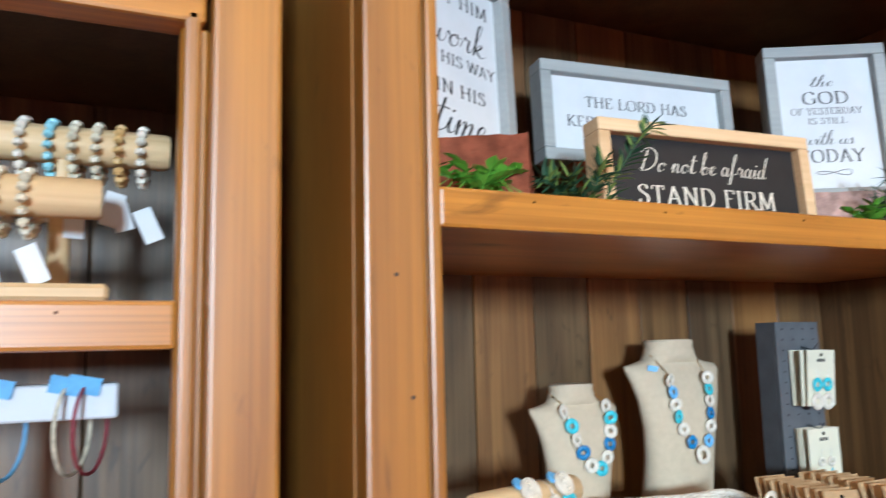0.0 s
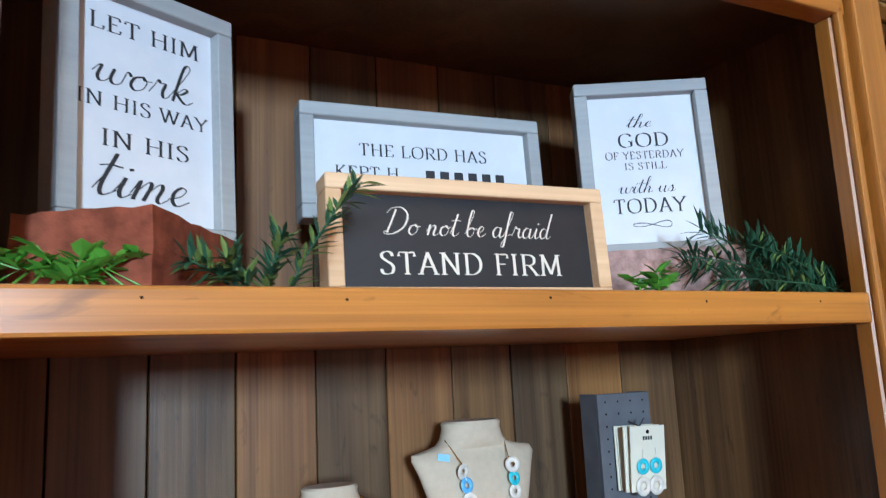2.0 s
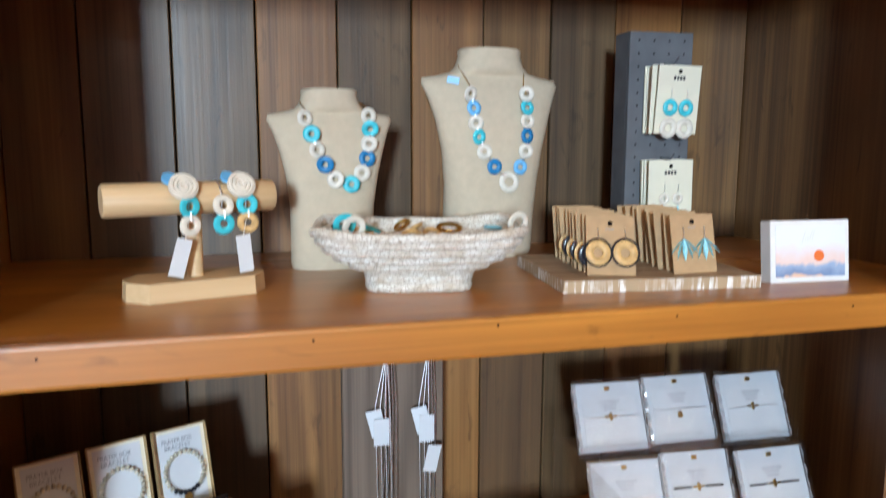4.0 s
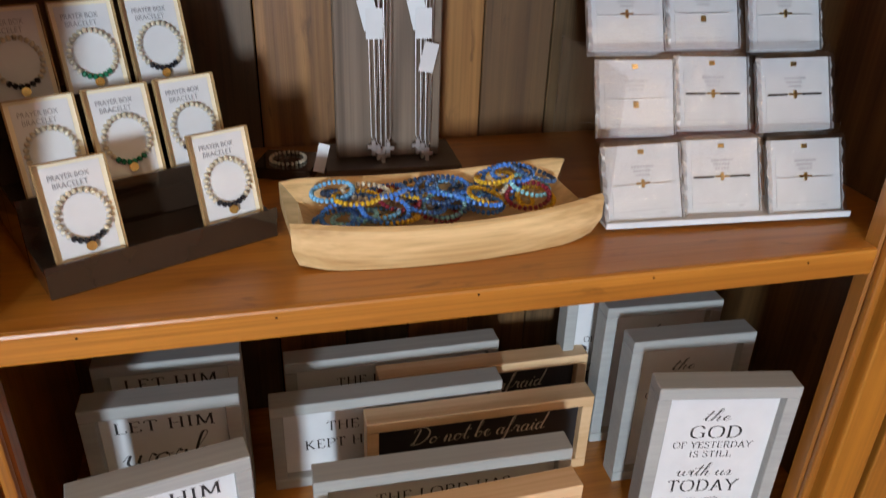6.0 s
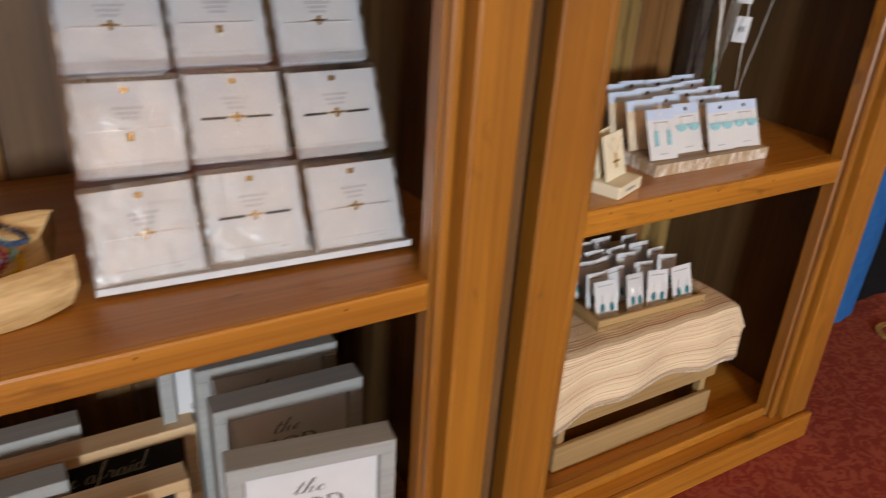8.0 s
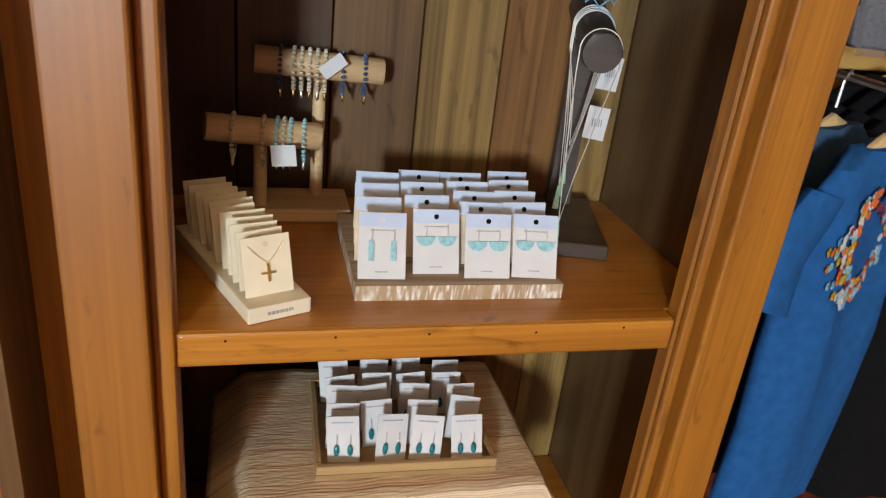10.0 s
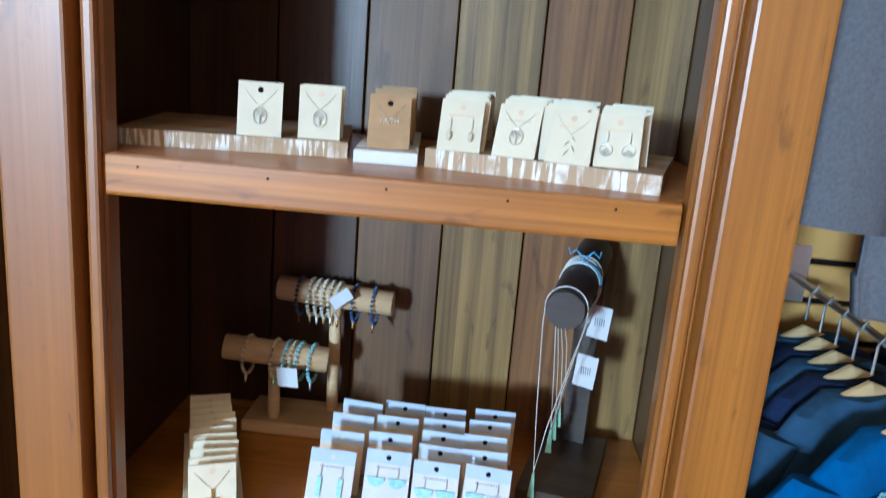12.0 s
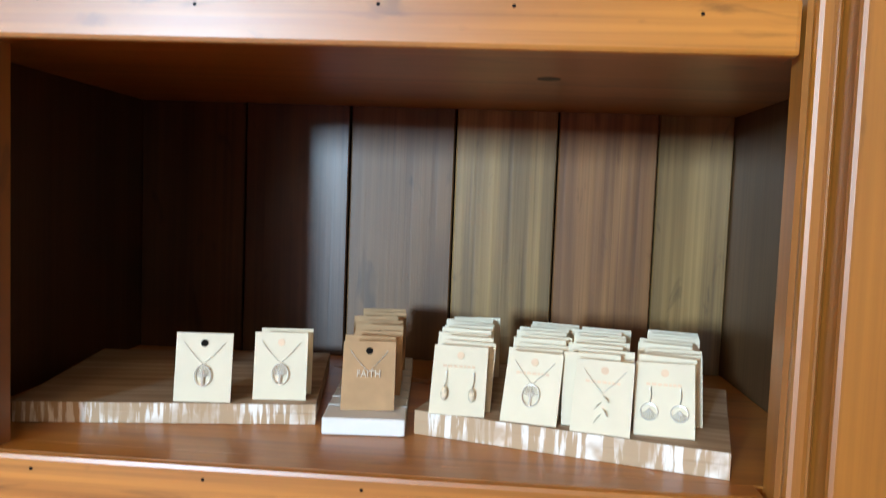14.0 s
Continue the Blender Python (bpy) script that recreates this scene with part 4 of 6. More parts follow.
def tagua_bracelet(x, seq, label, tag, medal):
    t = thing("bracelet", label, "bracelet", TB @ Matrix.Translation((x, 0, 0.113)), "bracelets on the bar")
    bm = bmesh.new()
    torus(bm, pose(0, 0, -0.003, 0, 0, 90), 0.0225, 0.0011, 20, 5)
    part("band", bm, SILVER, t)
    ring_chain(t, [(0.001, -0.0245, -0.008 - 0.0215 * i) for i in range(len(seq))], seq, 0.0086, 0.0042)
    if medal:
        bm = bmesh.new()
        m_ = pose(-0.004, -0.0185, 0.0135, -32, 0, 0)
        disc(bm, m_, 0.0165, 20, 0.004)
        for q in range(3):
            torus(bm, m_ @ Matrix.Translation((0, -0.004, 0)), 0.004 + 0.0045 * q, 0.0022, 18, 6)
        part("rosette", bm, BONE, t, "bone-white coiled rosette", smooth=True)
        bm = bmesh.new()
        disc(bm, pose(-0.017, -0.010, 0.0215, -50, 0, 10), 0.009, 12, 0.004)
        part("petal", bm, SKYB, t, "blue petal", smooth=True)
    if tag:
        bm = bmesh.new()
        tag_bm(bm, (-0.006, -0.026, -0.044), 0.018, 0.044, 8, 17 * tag)
        part("tag", bm, PAPER, t, "white paper price tag")
        bm = bmesh.new()
        tube(bm, [(-0.001, -0.025, -0.026), (-0.006, -0.0265, -0.046)], 0.0005, 4)
        part("thread", bm, BONE, t)


tagua_bracelet(-0.010, [TURQ, BONE], "turquoise and bone ring bracelet with rosette", 1, True)
tagua_bracelet(0.028, [BONE, TURQ], "bone and turquoise ring bracelet", 0, False)
tagua_bracelet(0.056, [TURQ, NATUR], "turquoise ring bracelet with bone rosette and tag", -0.3, True)


def bust(m, k, label):
    t = thing("necklace_bust", label, "jewelry bust", m, "necklace busts")
    bm, rings = bmesh.new(), []
    prof = [(0.0, 0.056, 0.036, 0.02), (0.006, 0.058, 0.037, 0.02), (0.05, 0.0585, 0.032, 0.014), (0.09, 0.060, 0.028, 0.008), (0.13, 0.065, 0.024, 0.004), (0.165, 0.073, 0.022, 0.004), (0.19, 0.081, 0.021, 0.008),
            (0.206, 0.088, 0.019, 0.012), (0.2135, 0.086, 0.018, 0.016), (0.217, 0.066, 0.020, 0.018), (0.221, 0.050, 0.024, 0.018), (0.228, 0.043, 0.027, 0.018), (0.240, 0.039, 0.026, 0.018), (0.246, 0.040, 0.027, 0.018), (0.249, 0.036, 0.026, 0.018)]
    for z, hw, dp, yc in prof:
        rings.append([bm.verts.new(Vector((hw * math.copysign(abs(math.cos(a)) ** 0.8, math.cos(a)), yc + dp * math.sin(a), z)) * k) for a in [2 * math.pi * i / 32 for i in range(32)]])
    skin(bm, rings)
    part("body", bm, LINEN, t, smooth=True)
    return t


def tagua_necklace(m, k, seq, label, xs, zs, big=None):
    """Flat tagua rings in a loop on a bust; xs, zs in the bust's own metres."""
    t = thing("necklace", label, "necklace", m, "ring necklaces")
    pts = [Vector((x, -0.030 * k + 0.22 * abs(x) + (0.010 * k if z > 0.2 * k else 0), z)) for x, z in zip(xs, zs)]
    for i, (p, mt) in enumerate(zip(pts, seq)):
        bm = bmesh.new()
        R = 0.0118 if i == big else 0.0078
        torus(bm, pose(*p, random.uniform(-12, 12), 0, random.uniform(-20, 20)), R, 0.0046 if i == big else 0.004, 20, 8, 0.5)
        part("ring", bm, mt, t, smooth=True)
    for a, b in zip(pts, pts[1:]):
        bm = bmesh.new()
        tube(bm, [a.lerp(b, 0.38) - Vector((0, 0.002, 0)), a.lerp(b, 0.62) - Vector((0, 0.002, 0))], 0.0007, 5)
        part("link", bm, SILVER, t)
    for end, sg in ((pts[0], -1), (pts[-1], 1)):
        bm = bmesh.new()
        tube(bm, [end, end + Vector((-0.002 * sg, 0.008, 0.012)), Vector((0.043 * sg, 0.010, 0.230)) * k, Vector((0.036 * sg, 0.034, 0.238)) * k], 0.0009, 5)
        part("chain", bm, GOLD, t)


W, Tq, Bl, Sk = BONE, TURQ, BLUE, SKYB
b1 = at(0.692, 0.335, ZB2, 6)
bust(b1, 1.0, "sand-coloured linen necklace bust, the smaller one")
tagua_necklace(b1, 1.0, [W, Tq, W, Bl, W, Tq, W, Bl, W, Tq, W], "bone, turquoise and blue ring necklace",
               [-0.040, -0.034, -0.027, -0.017, -0.004, 0.019, 0.035, 0.043, 0.046, 0.048, 0.049], [0.2085, 0.1875, 0.1665, 0.1465, 0.1265, 0.1195, 0.1345, 0.1545, 0.1745, 0.1945, 0.2125])
b2 = at(0.944, 0.385, ZB2, 4)
bust(b2, 1.272, "tall sand-coloured linen necklace bust")
tagua_necklace(b2, 1.258, [W, Sk, W, Tq, W, Bl, W, Sk, W, Bl, W, Tq, W], "light blue and turquoise ring necklace",
               [-0.049, -0.044, -0.041, -0.036, -0.028, -0.013, 0.011, 0.031, 0.041, 0.043, 0.043, 0.042, 0.040], [0.2465, 0.2265, 0.2045, 0.1845, 0.1625, 0.1405, 0.1175, 0.1395, 0.1635, 0.1865, 0.2085, 0.2285, 0.2485], 6)
tg = bmesh.new()
tag_bm(tg, (0.876, 0.372, ZB2 + 0.272), 0.018, 0.010, -20, 10)
tagged(part("price_tag", tg, SKYB), "small pale blue price sticker on a bust", "tag")

# woven bowl on a square foot, full of jewellery
bowl = thing("woven_bowl", "whitewashed coiled basket bowl on a square foot", "bowl", at(0.778, 0.192, ZB2, -10))


def squircle(hx, hy, z, n=36, lift=0.0):
    out = []
    for i in range(n):
        a = 2 * math.pi * i / n
        c, s = math.cos(a), math.sin(a)
        x, y = hx * math.copysign(abs(c) ** 0.42, c), hy * math.copysign(abs(s) ** 0.42, s)
        out.append((x, y, z + lift * (abs(x) / hx) ** 4 * (abs(y) / hy) ** 2 + 0.0007 * math.sin(i * 2.7)))
    return out


coil_rows = [(0.060, 0.052, 0.0055), (0.061, 0.053, 0.0155), (0.064, 0.055, 0.025), (0.082, 0.066, 0.033), (0.100, 0.074, 0.042), (0.112, 0.081, 0.0515), (0.120, 0.087, 0.061), (0.126, 0.091, 0.069)]
for i, (hx, hy, z) in enumerate(coil_rows):
    bm = bmesh.new()
    pts = squircle(hx, hy, z, 96, 0.014 if i == 7 else 0.006 * i / 7)
    tube(bm, pts, 0.0056, 8, closed=True, taper=[1.12 + 0.09 * noise.noise(Vector((j * 0.45, i * 3.1, 0))) for j in range(96)])
    part("coil", bm, BASKET, bowl)
bm = bmesh.new()
for z, hx, hy in ((0.0305, 0.085, 0.06),):
    vs = [bm.verts.new(p) for p in squircle(hx, hy, z)]
    vt = [bm.verts.new((p[0], p[1], p[2] + 0.004)) for p in squircle(hx, hy, z)]
    skin(bm, [vs, vt])
part("floor_panel", bm, NATUR, bowl)
rnd = random.Random(21)
pile_mats = [NATUR, TURQ, BONE, BLUE, GOLD, NATUR, AQUA, DKBEAD]
for i in range(26):
    t = thing("ring_link", "loose coloured tagua ring in the basket", "bracelet", at(0.778, 0.192, ZB2, -10) @ Matrix.Translation((rnd.uniform(-0.105, 0.11), rnd.uniform(-0.062, 0.062), 0.047 + rnd.uniform(0, 0.024))), "loose rings in the basket")
    bm = bmesh.new()
    torus(bm, pose(0, 0, 0, rnd.uniform(40, 120), rnd.uniform(-30, 30), rnd.uniform(0, 180)), rnd.uniform(0.009, 0.014), 0.0035, 16, 7, 0.7)
    part("ring", bm, pile_mats[i % 8], t, smooth=True)
for x, y, mt in ((-0.09, -0.02, TURQ), (-0.078, -0.045, BONE), (0.125, -0.01, BONE)):
    t = thing("ring_link", "tagua ring leaning on the basket rim", "bracelet", at(0.778, 0.192, ZB2, -10) @ Matrix.Translation((x, y, 0.078)), "loose rings in the basket")
    bm = bmesh.new()
    torus(bm, pose(0, 0, 0, 15, 0, 20), 0.011, 0.004, 16, 7, 0.7)
    part("ring", bm, mt, t, smooth=True)


def slab(label, w, d, h, m):
    bm = bmesh.new()
    bx(bm, -w / 2, 0, 0, w / 2, d, h)
    bmesh.ops.subdivide_edges(bm, edges=bm.edges, cuts=9, use_grid_fill=True)
    for v in bm.verts:
        if v.co.z > h * 0.5 and (v.co.y < 0.001 or abs(abs(v.co.x) - w / 2) < 0.001):
            v.co.y += 0.0012 * noise.noise(v.co * 60)
    return tagged(part("display_slab", bm, WASHED, m=m), label, "display board")


def card(label, w, h, mat, m, group, extra=None, hole=True, hole_mat=HOLE, category="jewelry card"):
    """A stiff card, base at the origin, facing -y."""
    t = thing("jewelry_card", label, category, m, group)
    part("board", CARDS.setdefault((w, h, mat.name), to_mesh("board", box_bm(-w / 2, 0, 0, w / 2, 0.0016, h), mat)), None, t)
    if hole:
        if ("hole", hole_mat.name) not in CARDS:
            bm = bmesh.new()
            disc(bm, Matrix.Identity(4), 0.0033, 12, 0.0005)
            CARDS[("hole", hole_mat.name)] = to_mesh("punch_hole", bm, hole_mat)
        part("punch_hole", CARDS[("hole", hole_mat.name)], None, t, m=Matrix.Translation((0, -0.0002, h - 0.009)))
    if extra:
        extra(t, w, h)
    return t


CARDS = {}


def bars(t, w, rows, mat=GREYINK):
    """Print too small to read: short dashes."""
    key = ("bars", w, tuple(rows), mat.name)
    if key not in CARDS:
        bm = bmesh.new()
        for z, bw, bh in rows:
            x = -bw / 2
            while x < bw / 2 - 0.0015:
                l = min(random.uniform(0.0015, 0.004), bw / 2 - x)
                bx(bm, x, -0.0005, z, x + l, -0.0001, z + bh)
                x += l + 0.001
        CARDS[key] = to_mesh("print", bm, mat)
    part("print", CARDS[key], None, t)


def earrings(kind, mt, size, gap, drop):
    def make(t, w, h):
        for s in (-1, 1):
            bm = bmesh.new()
            x, zt = s * gap, h - drop
            tube(bm, [(x, -0.001, zt + 0.012), (x + 0.001, -0.002, zt + 0.014), (x + 0.0015, -0.002, zt + 0.006), (x, -0.002, zt)], 0.0004, 4)
            e = part("ear_wire", bm, SILVER, t, "silver ear wire")
            bm = bmesh.new()
            if kind == "ring":
                torus(bm, pose(x, -0.003, zt - size), size * 0.68, size * 0.32, 20, 8, 0.5)
            elif kind == "hoop":
                torus(bm, pose(x, -0.0035, zt - size * 0.93), size, size * 0.085, 22, 6)
            elif kind == "bar":
                bx(bm, x - size * 0.28, -0.003, zt - size * 2.2, x + size * 0.28, -0.001, zt)
            elif kind == "half":
                n = 12
                a = [bm.verts.new((x + size * math.cos(math.pi + math.pi * i / n), -0.003, zt + size * math.sin(math.pi + math.pi * i / n))) for i in range(n + 1)]
                b = [bm.verts.new((v.co.x, -0.001, v.co.z)) for v in a]
                skin(bm, [a, b])
            elif kind == "drop":
                ball(bm, (x, -0.003, zt - size * 1.3), size, 2, (0.62, 0.35, 1.25))
            elif kind == "leaf":
                for q in range(5):
                    ang = math.radians(-90 + (q - 2) * 22)
                    leaf(bm, (x, -0.0025, zt), (x + math.cos(ang) * size * 2, -0.003, zt + math.sin(ang) * size * 2), size * 0.5)
            elif kind == "filigree":
                torus(bm, pose(x, -0.002, zt - size), size, size * 0.1, 16, 5)
                for q in range(7):
                    ang = math.radians(-150 + q * 20)
                    tube(bm, [(x, -0.002, zt - size * 0.6), (x + math.cos(ang) * size * 0.95, -0.002, zt - size + math.sin(ang) * size * 0.95)], size * 0.06, 4)
            part("earring", bm, mt, t, smooth=kind in ("ring", "drop"))
    return make


def pendant(kind, mt):
    def make(t, w, h):
        bm = bmesh.new()
        zc = h * 0.38
        tube(bm, [(-w * 0.36, -0.0012, h * 0.86), (-w * 0.2, -0.0014, h * 0.7), (0, -0.0016, zc + h * 0.16), (w * 0.2, -0.0014, h * 0.7), (w * 0.36, -0.0012, h * 0.86)], 0.0003, 4)
        part("chain", bm, mt, t)
        bm = bmesh.new()
        if kind == "tree":
            m = pose(0, -0.0022, zc)
            torus(bm, m @ Matrix.Diagonal((0.8, 1, 1, 1)), h * 0.15, 0.0007, 22, 5)
            tube(bm, [(0, -0.0022, zc - h * 0.14), (0, -0.0022, zc)], 0.0011, 5)
            for q in range(9):
                ang = math.radians(10 + 20 * q)
                tube(bm, [(0, -0.0022, zc - h * 0.02), (math.cos(ang) * h * 0.115, -0.0022, zc + math.sin(ang) * h * 0.14)], 0.0004, 4)
        elif kind == "leafs":
            for q in range(4):
                leaf(bm, (0, -0.002, zc + h * 0.12 - q * 0.005), ((-1) ** q * 0.006, -0.003, zc + h * 0.02 - q * 0.006), 0.006)
        elif kind == "cross":
            bx(bm, -0.0012, -0.003, zc - 0.010, 0.0012, -0.001, zc + 0.011)
            bx(bm, -0.0085, -0.0032, zc - 0.0012, 0.0085, -0.0012, zc + 0.0012)
        elif kind == "faith":
            bm.free()
            part("pendant", lettering("FAITH", 0.021, 0.0062, TRINKET), None, t, "silver word pendant reading FAITH", m=Matrix.Translation((0, -0.0012, zc + h * 0.14)))
            return
        part("pendant", bm, mt, t)
    return make


def stack(m, n, w, h, mat, label, group, front, step, lean=12, back_mat=None, jitter=0.002, hole_mat=HOLE, topband=None, tip=0):
    """A row of cards, one behind the other."""
    first = None
    for i in range(n):
        mm = m @ Matrix.Translation((random.uniform(-jitter, jitter), i * step, 0)) @ pose(0, 0, 0, -lean - tip * (1 - i / (n - 1)) + random.uniform(-3.5, 3.5), random.uniform(-1.5, 1.5), random.uniform(-4, 4))
        if i == 0:
            c = card(label, w, h, mat, mm, group, front, True, hole_mat)
        elif first is None:
            first = c = card(label.split(" with ")[0] + " in a stack", w, h, back_mat or mat, mm, group, None, True, hole_mat)
        else:
            c = copy_thing(first, mm)
        if topband and (i == 0 or c is first):
            part("printed_band", box_bm(-w / 2, -0.0005, h - topband[1], w / 2, -0.0001, h), topband[0], c, "pale blue printed band")
    return c


# whitewashed slab with tagua earrings
m = at(1.058, 0.076, ZB2, -5.5)
slab("whitewashed wooden slab holding earring cards", 0.256, 0.205, 0.015, m)


def kraft_front(e):
    def make(t, w, h):
        bars(t, w, [(h - 0.017, 0.012, 0.0012)], GREYINK)
        e(t, w, h)
    return make


stack(at(1.005, 0.108, ZB2 + 0.0155, -8), 9, 0.062, 0.074, KRAFT, "kraft earring card with round natural wooden rings", "kraft earring cards", kraft_front(lambda t, w, h: (earrings("ring", NATUR, 0.0165, 0.0175, 0.030)(t, w, h), earrings("hoop", DKBEAD, 0.0172, 0.0175, 0.030)(t, w, h))), 0.0185, 15)
stack(at(1.114, 0.098, ZB2 + 0.0155, -6), 9, 0.060, 0.074, KRAFT, "kraft earring card with aqua petal earrings", "kraft earring cards", kraft_front(earrings("leaf", AQUA, 0.0145, 0.0145, 0.030)), 0.0195, 15)
for k in range(6):
    t = thing("earring", "dark rimmed wooden hoop earring on a card edge", "earring", at(0.982 + 0.003 * k, 0.125 + k * 0.0185, ZB2 + 0.040, -8), "hoops behind the front card")
    bm = bmesh.new()
    torus(bm, pose(0, 0, 0, 0, 0, 8), 0.011, 0.005, 16, 7, 0.4)
    part("hoop", bm, (DKBEAD, NATUR)[k % 2], t, smooth=True)

# pegboard stand
pg = thing("pegboard_stand", "charcoal perforated earring display stand", "display stand", at(1.202, 0.345, ZB2, -3))
part("board", box_bm(-0.053, 0, 0, 0.053, 0.008, 0.345, bevel=0.001), PEG, pg)
for x in (-0.053, 0.046):
    part("side", box_bm(x, 0.0082, 0, x + 0.007, 0.05, 0.345), PEG, pg)
bm = bmesh.new()
for i in range(17):
    for j in range(4):
        if j in (0, 3) or i > 14 or 7 < i < 10:
            disc(bm, at(-0.038 + 0.0253 * j, -0.0001, 0.015 + 0.0198 * i), 0.0018, 6, 0.0003)
part("perforation", bm, HOLE, pg)
for zt, e in ((0.292, "a"), (0.148, "b")):
    bm = bmesh.new()
    tube(bm, [(0.006, 0.0, zt + 0.006), (0.004, -0.03, zt), (0.010, -0.036, zt + 0.012)], 0.0014, 6)
    part("hook", bm, STEEL, pg)


def anju(e1, e2):
    def make(t, w, h):
        bm = bmesh.new()
        for i in range(4):
            bx(bm, -0.010 + i * 0.0052, -0.0006, h - 0.022, -0.0066 + i * 0.0052, -0.0001, h - 0.016)
        part("print", bm, INK, t, "small dark printed mark")
        e1(t, w, h)
        if e2:
            e2(t, w, h)
    return make


mp = at(1.202, 0.345, ZB2, -3)
for zt, mt, fr in ((0.190, IVORY, anju(earrings("ring", TURQ, 0.0128, 0.0135, 0.050), earrings("ring", BONE, 0.0155, 0.0138, 0.078))), (0.048, IVORY, anju(earrings("ring", BONE, 0.009, 0.011, 0.05), earrings("drop", AQUA, 0.005, 0.011, 0.07)))):
    stack(mp @ Matrix.Translation((0.009, -0.034, zt)), 5, 0.072, 0.102, mt if zt > 0.1 else IVORY, "earring card with turquoise and bone discs hung on hook", "cards hung on the pegboard", fr, 0.007, 0, jitter=0.004)

# little landscape block
art = thing("art_block", "small white block with printed landscape", "art print", at(1.273, 0.078, ZB2, -3, -7))
part("block", box_bm(-0.058, 0.0008, 0, 0.058, 0.022, 0.08, bevel=0.001), WHITE, art)
part("picture", box_bm(-0.051, 0.0, 0.007, 0.051, 0.0007, 0.073), SCENE_PRINT, art)
bm = bmesh.new()
disc(bm, at(0.012, -0.0001, 0.034), 0.0075, 18, 0.0003)
part("sun", bm, ORANGE, art, "orange printed sun")
part("print", penned("fall", 0.018, 0.018, PAPER, 1), None, art, m=Matrix.Translation((-0.004, -0.0004, 0.058)))

# ---- third shelf: prayer box bracelets ----
ang = 25.0
mt_ = at(0.478, 0.128, ZB3, ang)
st = thing("tiered_stand", "smoked brown acrylic tiered card stand", "display stand", mt_)
for i, (v, z) in enumerate(((0.0, 0.03), (0.088, 0.075), (0.17, 0.16))):
    bm = bmesh.new()
    bx(bm, -0.135, v - 0.012, 0.0, 0.135, v + 0.07, z, bevel=0.001)
    bx(bm, -0.135, v - 0.014, z - 0.004, 0.135, v - 0.011, z + 0.010)
    part("tier", bm, BROWNAC, st)


def prayer(seq):
    def make(t, w, h):
        part("inner_print", box_bm(-w / 2 + 0.007, -0.0006, 0.006, w / 2 - 0.006, -0.0001, h - 0.005), PAPER, t, "white printed insert")
        for body, z in (("PRAYER BOX", h - 0.017), ("BRACELET", h - 0.026)):
            part("lettering", lettering(body, 0.042 if z > h - 0.02 else 0.036, 0.0062, GREYINK), None, t, m=Matrix.Translation((-0.003, -0.001, z)))
        bars(t, w, [(0.052 - 0.004 * i, 0.03 - 0.003 * abs(i - 2), 0.0009) for i in range(6)])
        mm = pose(0.001, -0.004, 0.05)
        dark = (17, 18, 19, 20, 21, 22)
        bead_ring(t, mm, 0.0265, 0.0038, 26, STONE, 1.05, [i for i in range(26) if i not in dark])
        bead_ring(t, mm, 0.0265, 0.0042, 26, seq, 1.05, dark)
        bm = bmesh.new()
        disc(bm, at(0.001, -0.004, 0.016), 0.0055, 14, 0.003)
        part("charm", bm, GOLD, t, "small gold box charm")
        bm = bmesh.new()
        for s in (-1, 1):
            bx(bm, s * w / 2 - 0.0007, -0.0075, 0.0, s * w / 2 + 0.0007, 0.0, h)
        bx(bm, -w / 2, -0.0075, h - 0.0007, w / 2, 0.0, h + 0.0007)
        part("box_edge", bm, CRATE, t, "thin golden-brown box rim")
    return make


for row, (v, z, cols) in enumerate(((0.0, 0.0305, (-1, 1)), (0.088, 0.0755, (-1, 0, 1)), (0.17, 0.1605, (-1, 0, 1)))):
    for c in cols:
        card("boxed stone bead bracelet on printed card", 0.074, 0.112, CREAM, mt_ @ Matrix.Translation((c * 0.083, v, z)) @ pose(0, 0, 0, -14), "boxed bracelets on the tiers", prayer(GREENB if c == 0 else DKBEAD), False)
fb = thing("bracelet_box", "flat bracelet box lying on the shelf", "gift box", at(0.632, 0.395, ZB3, -20))
part("tray", box_bm(-0.045, -0.04, 0, 0.045, 0.04, 0.018, bevel=0.001), BROWNAC, fb)
bead_ring(fb, pose(0, 0, 0.021, 90), 0.026, 0.0032, 24, STONE)

# weathered board with cross necklaces
cs = thing("necklace_stand", "weathered grey-brown board necklace stand", "display stand", at(0.785, 0.375, ZB3, -2))
part("base", box_bm(-0.1, -0.045, 0, 0.105, 0.075, 0.02, bevel=0.002), DARKBASE, cs)
part("board", box_bm(-0.08, 0.005, 0.0202, 0.078, 0.028, 0.41, bevel=0.002), OLDBOARD, cs)
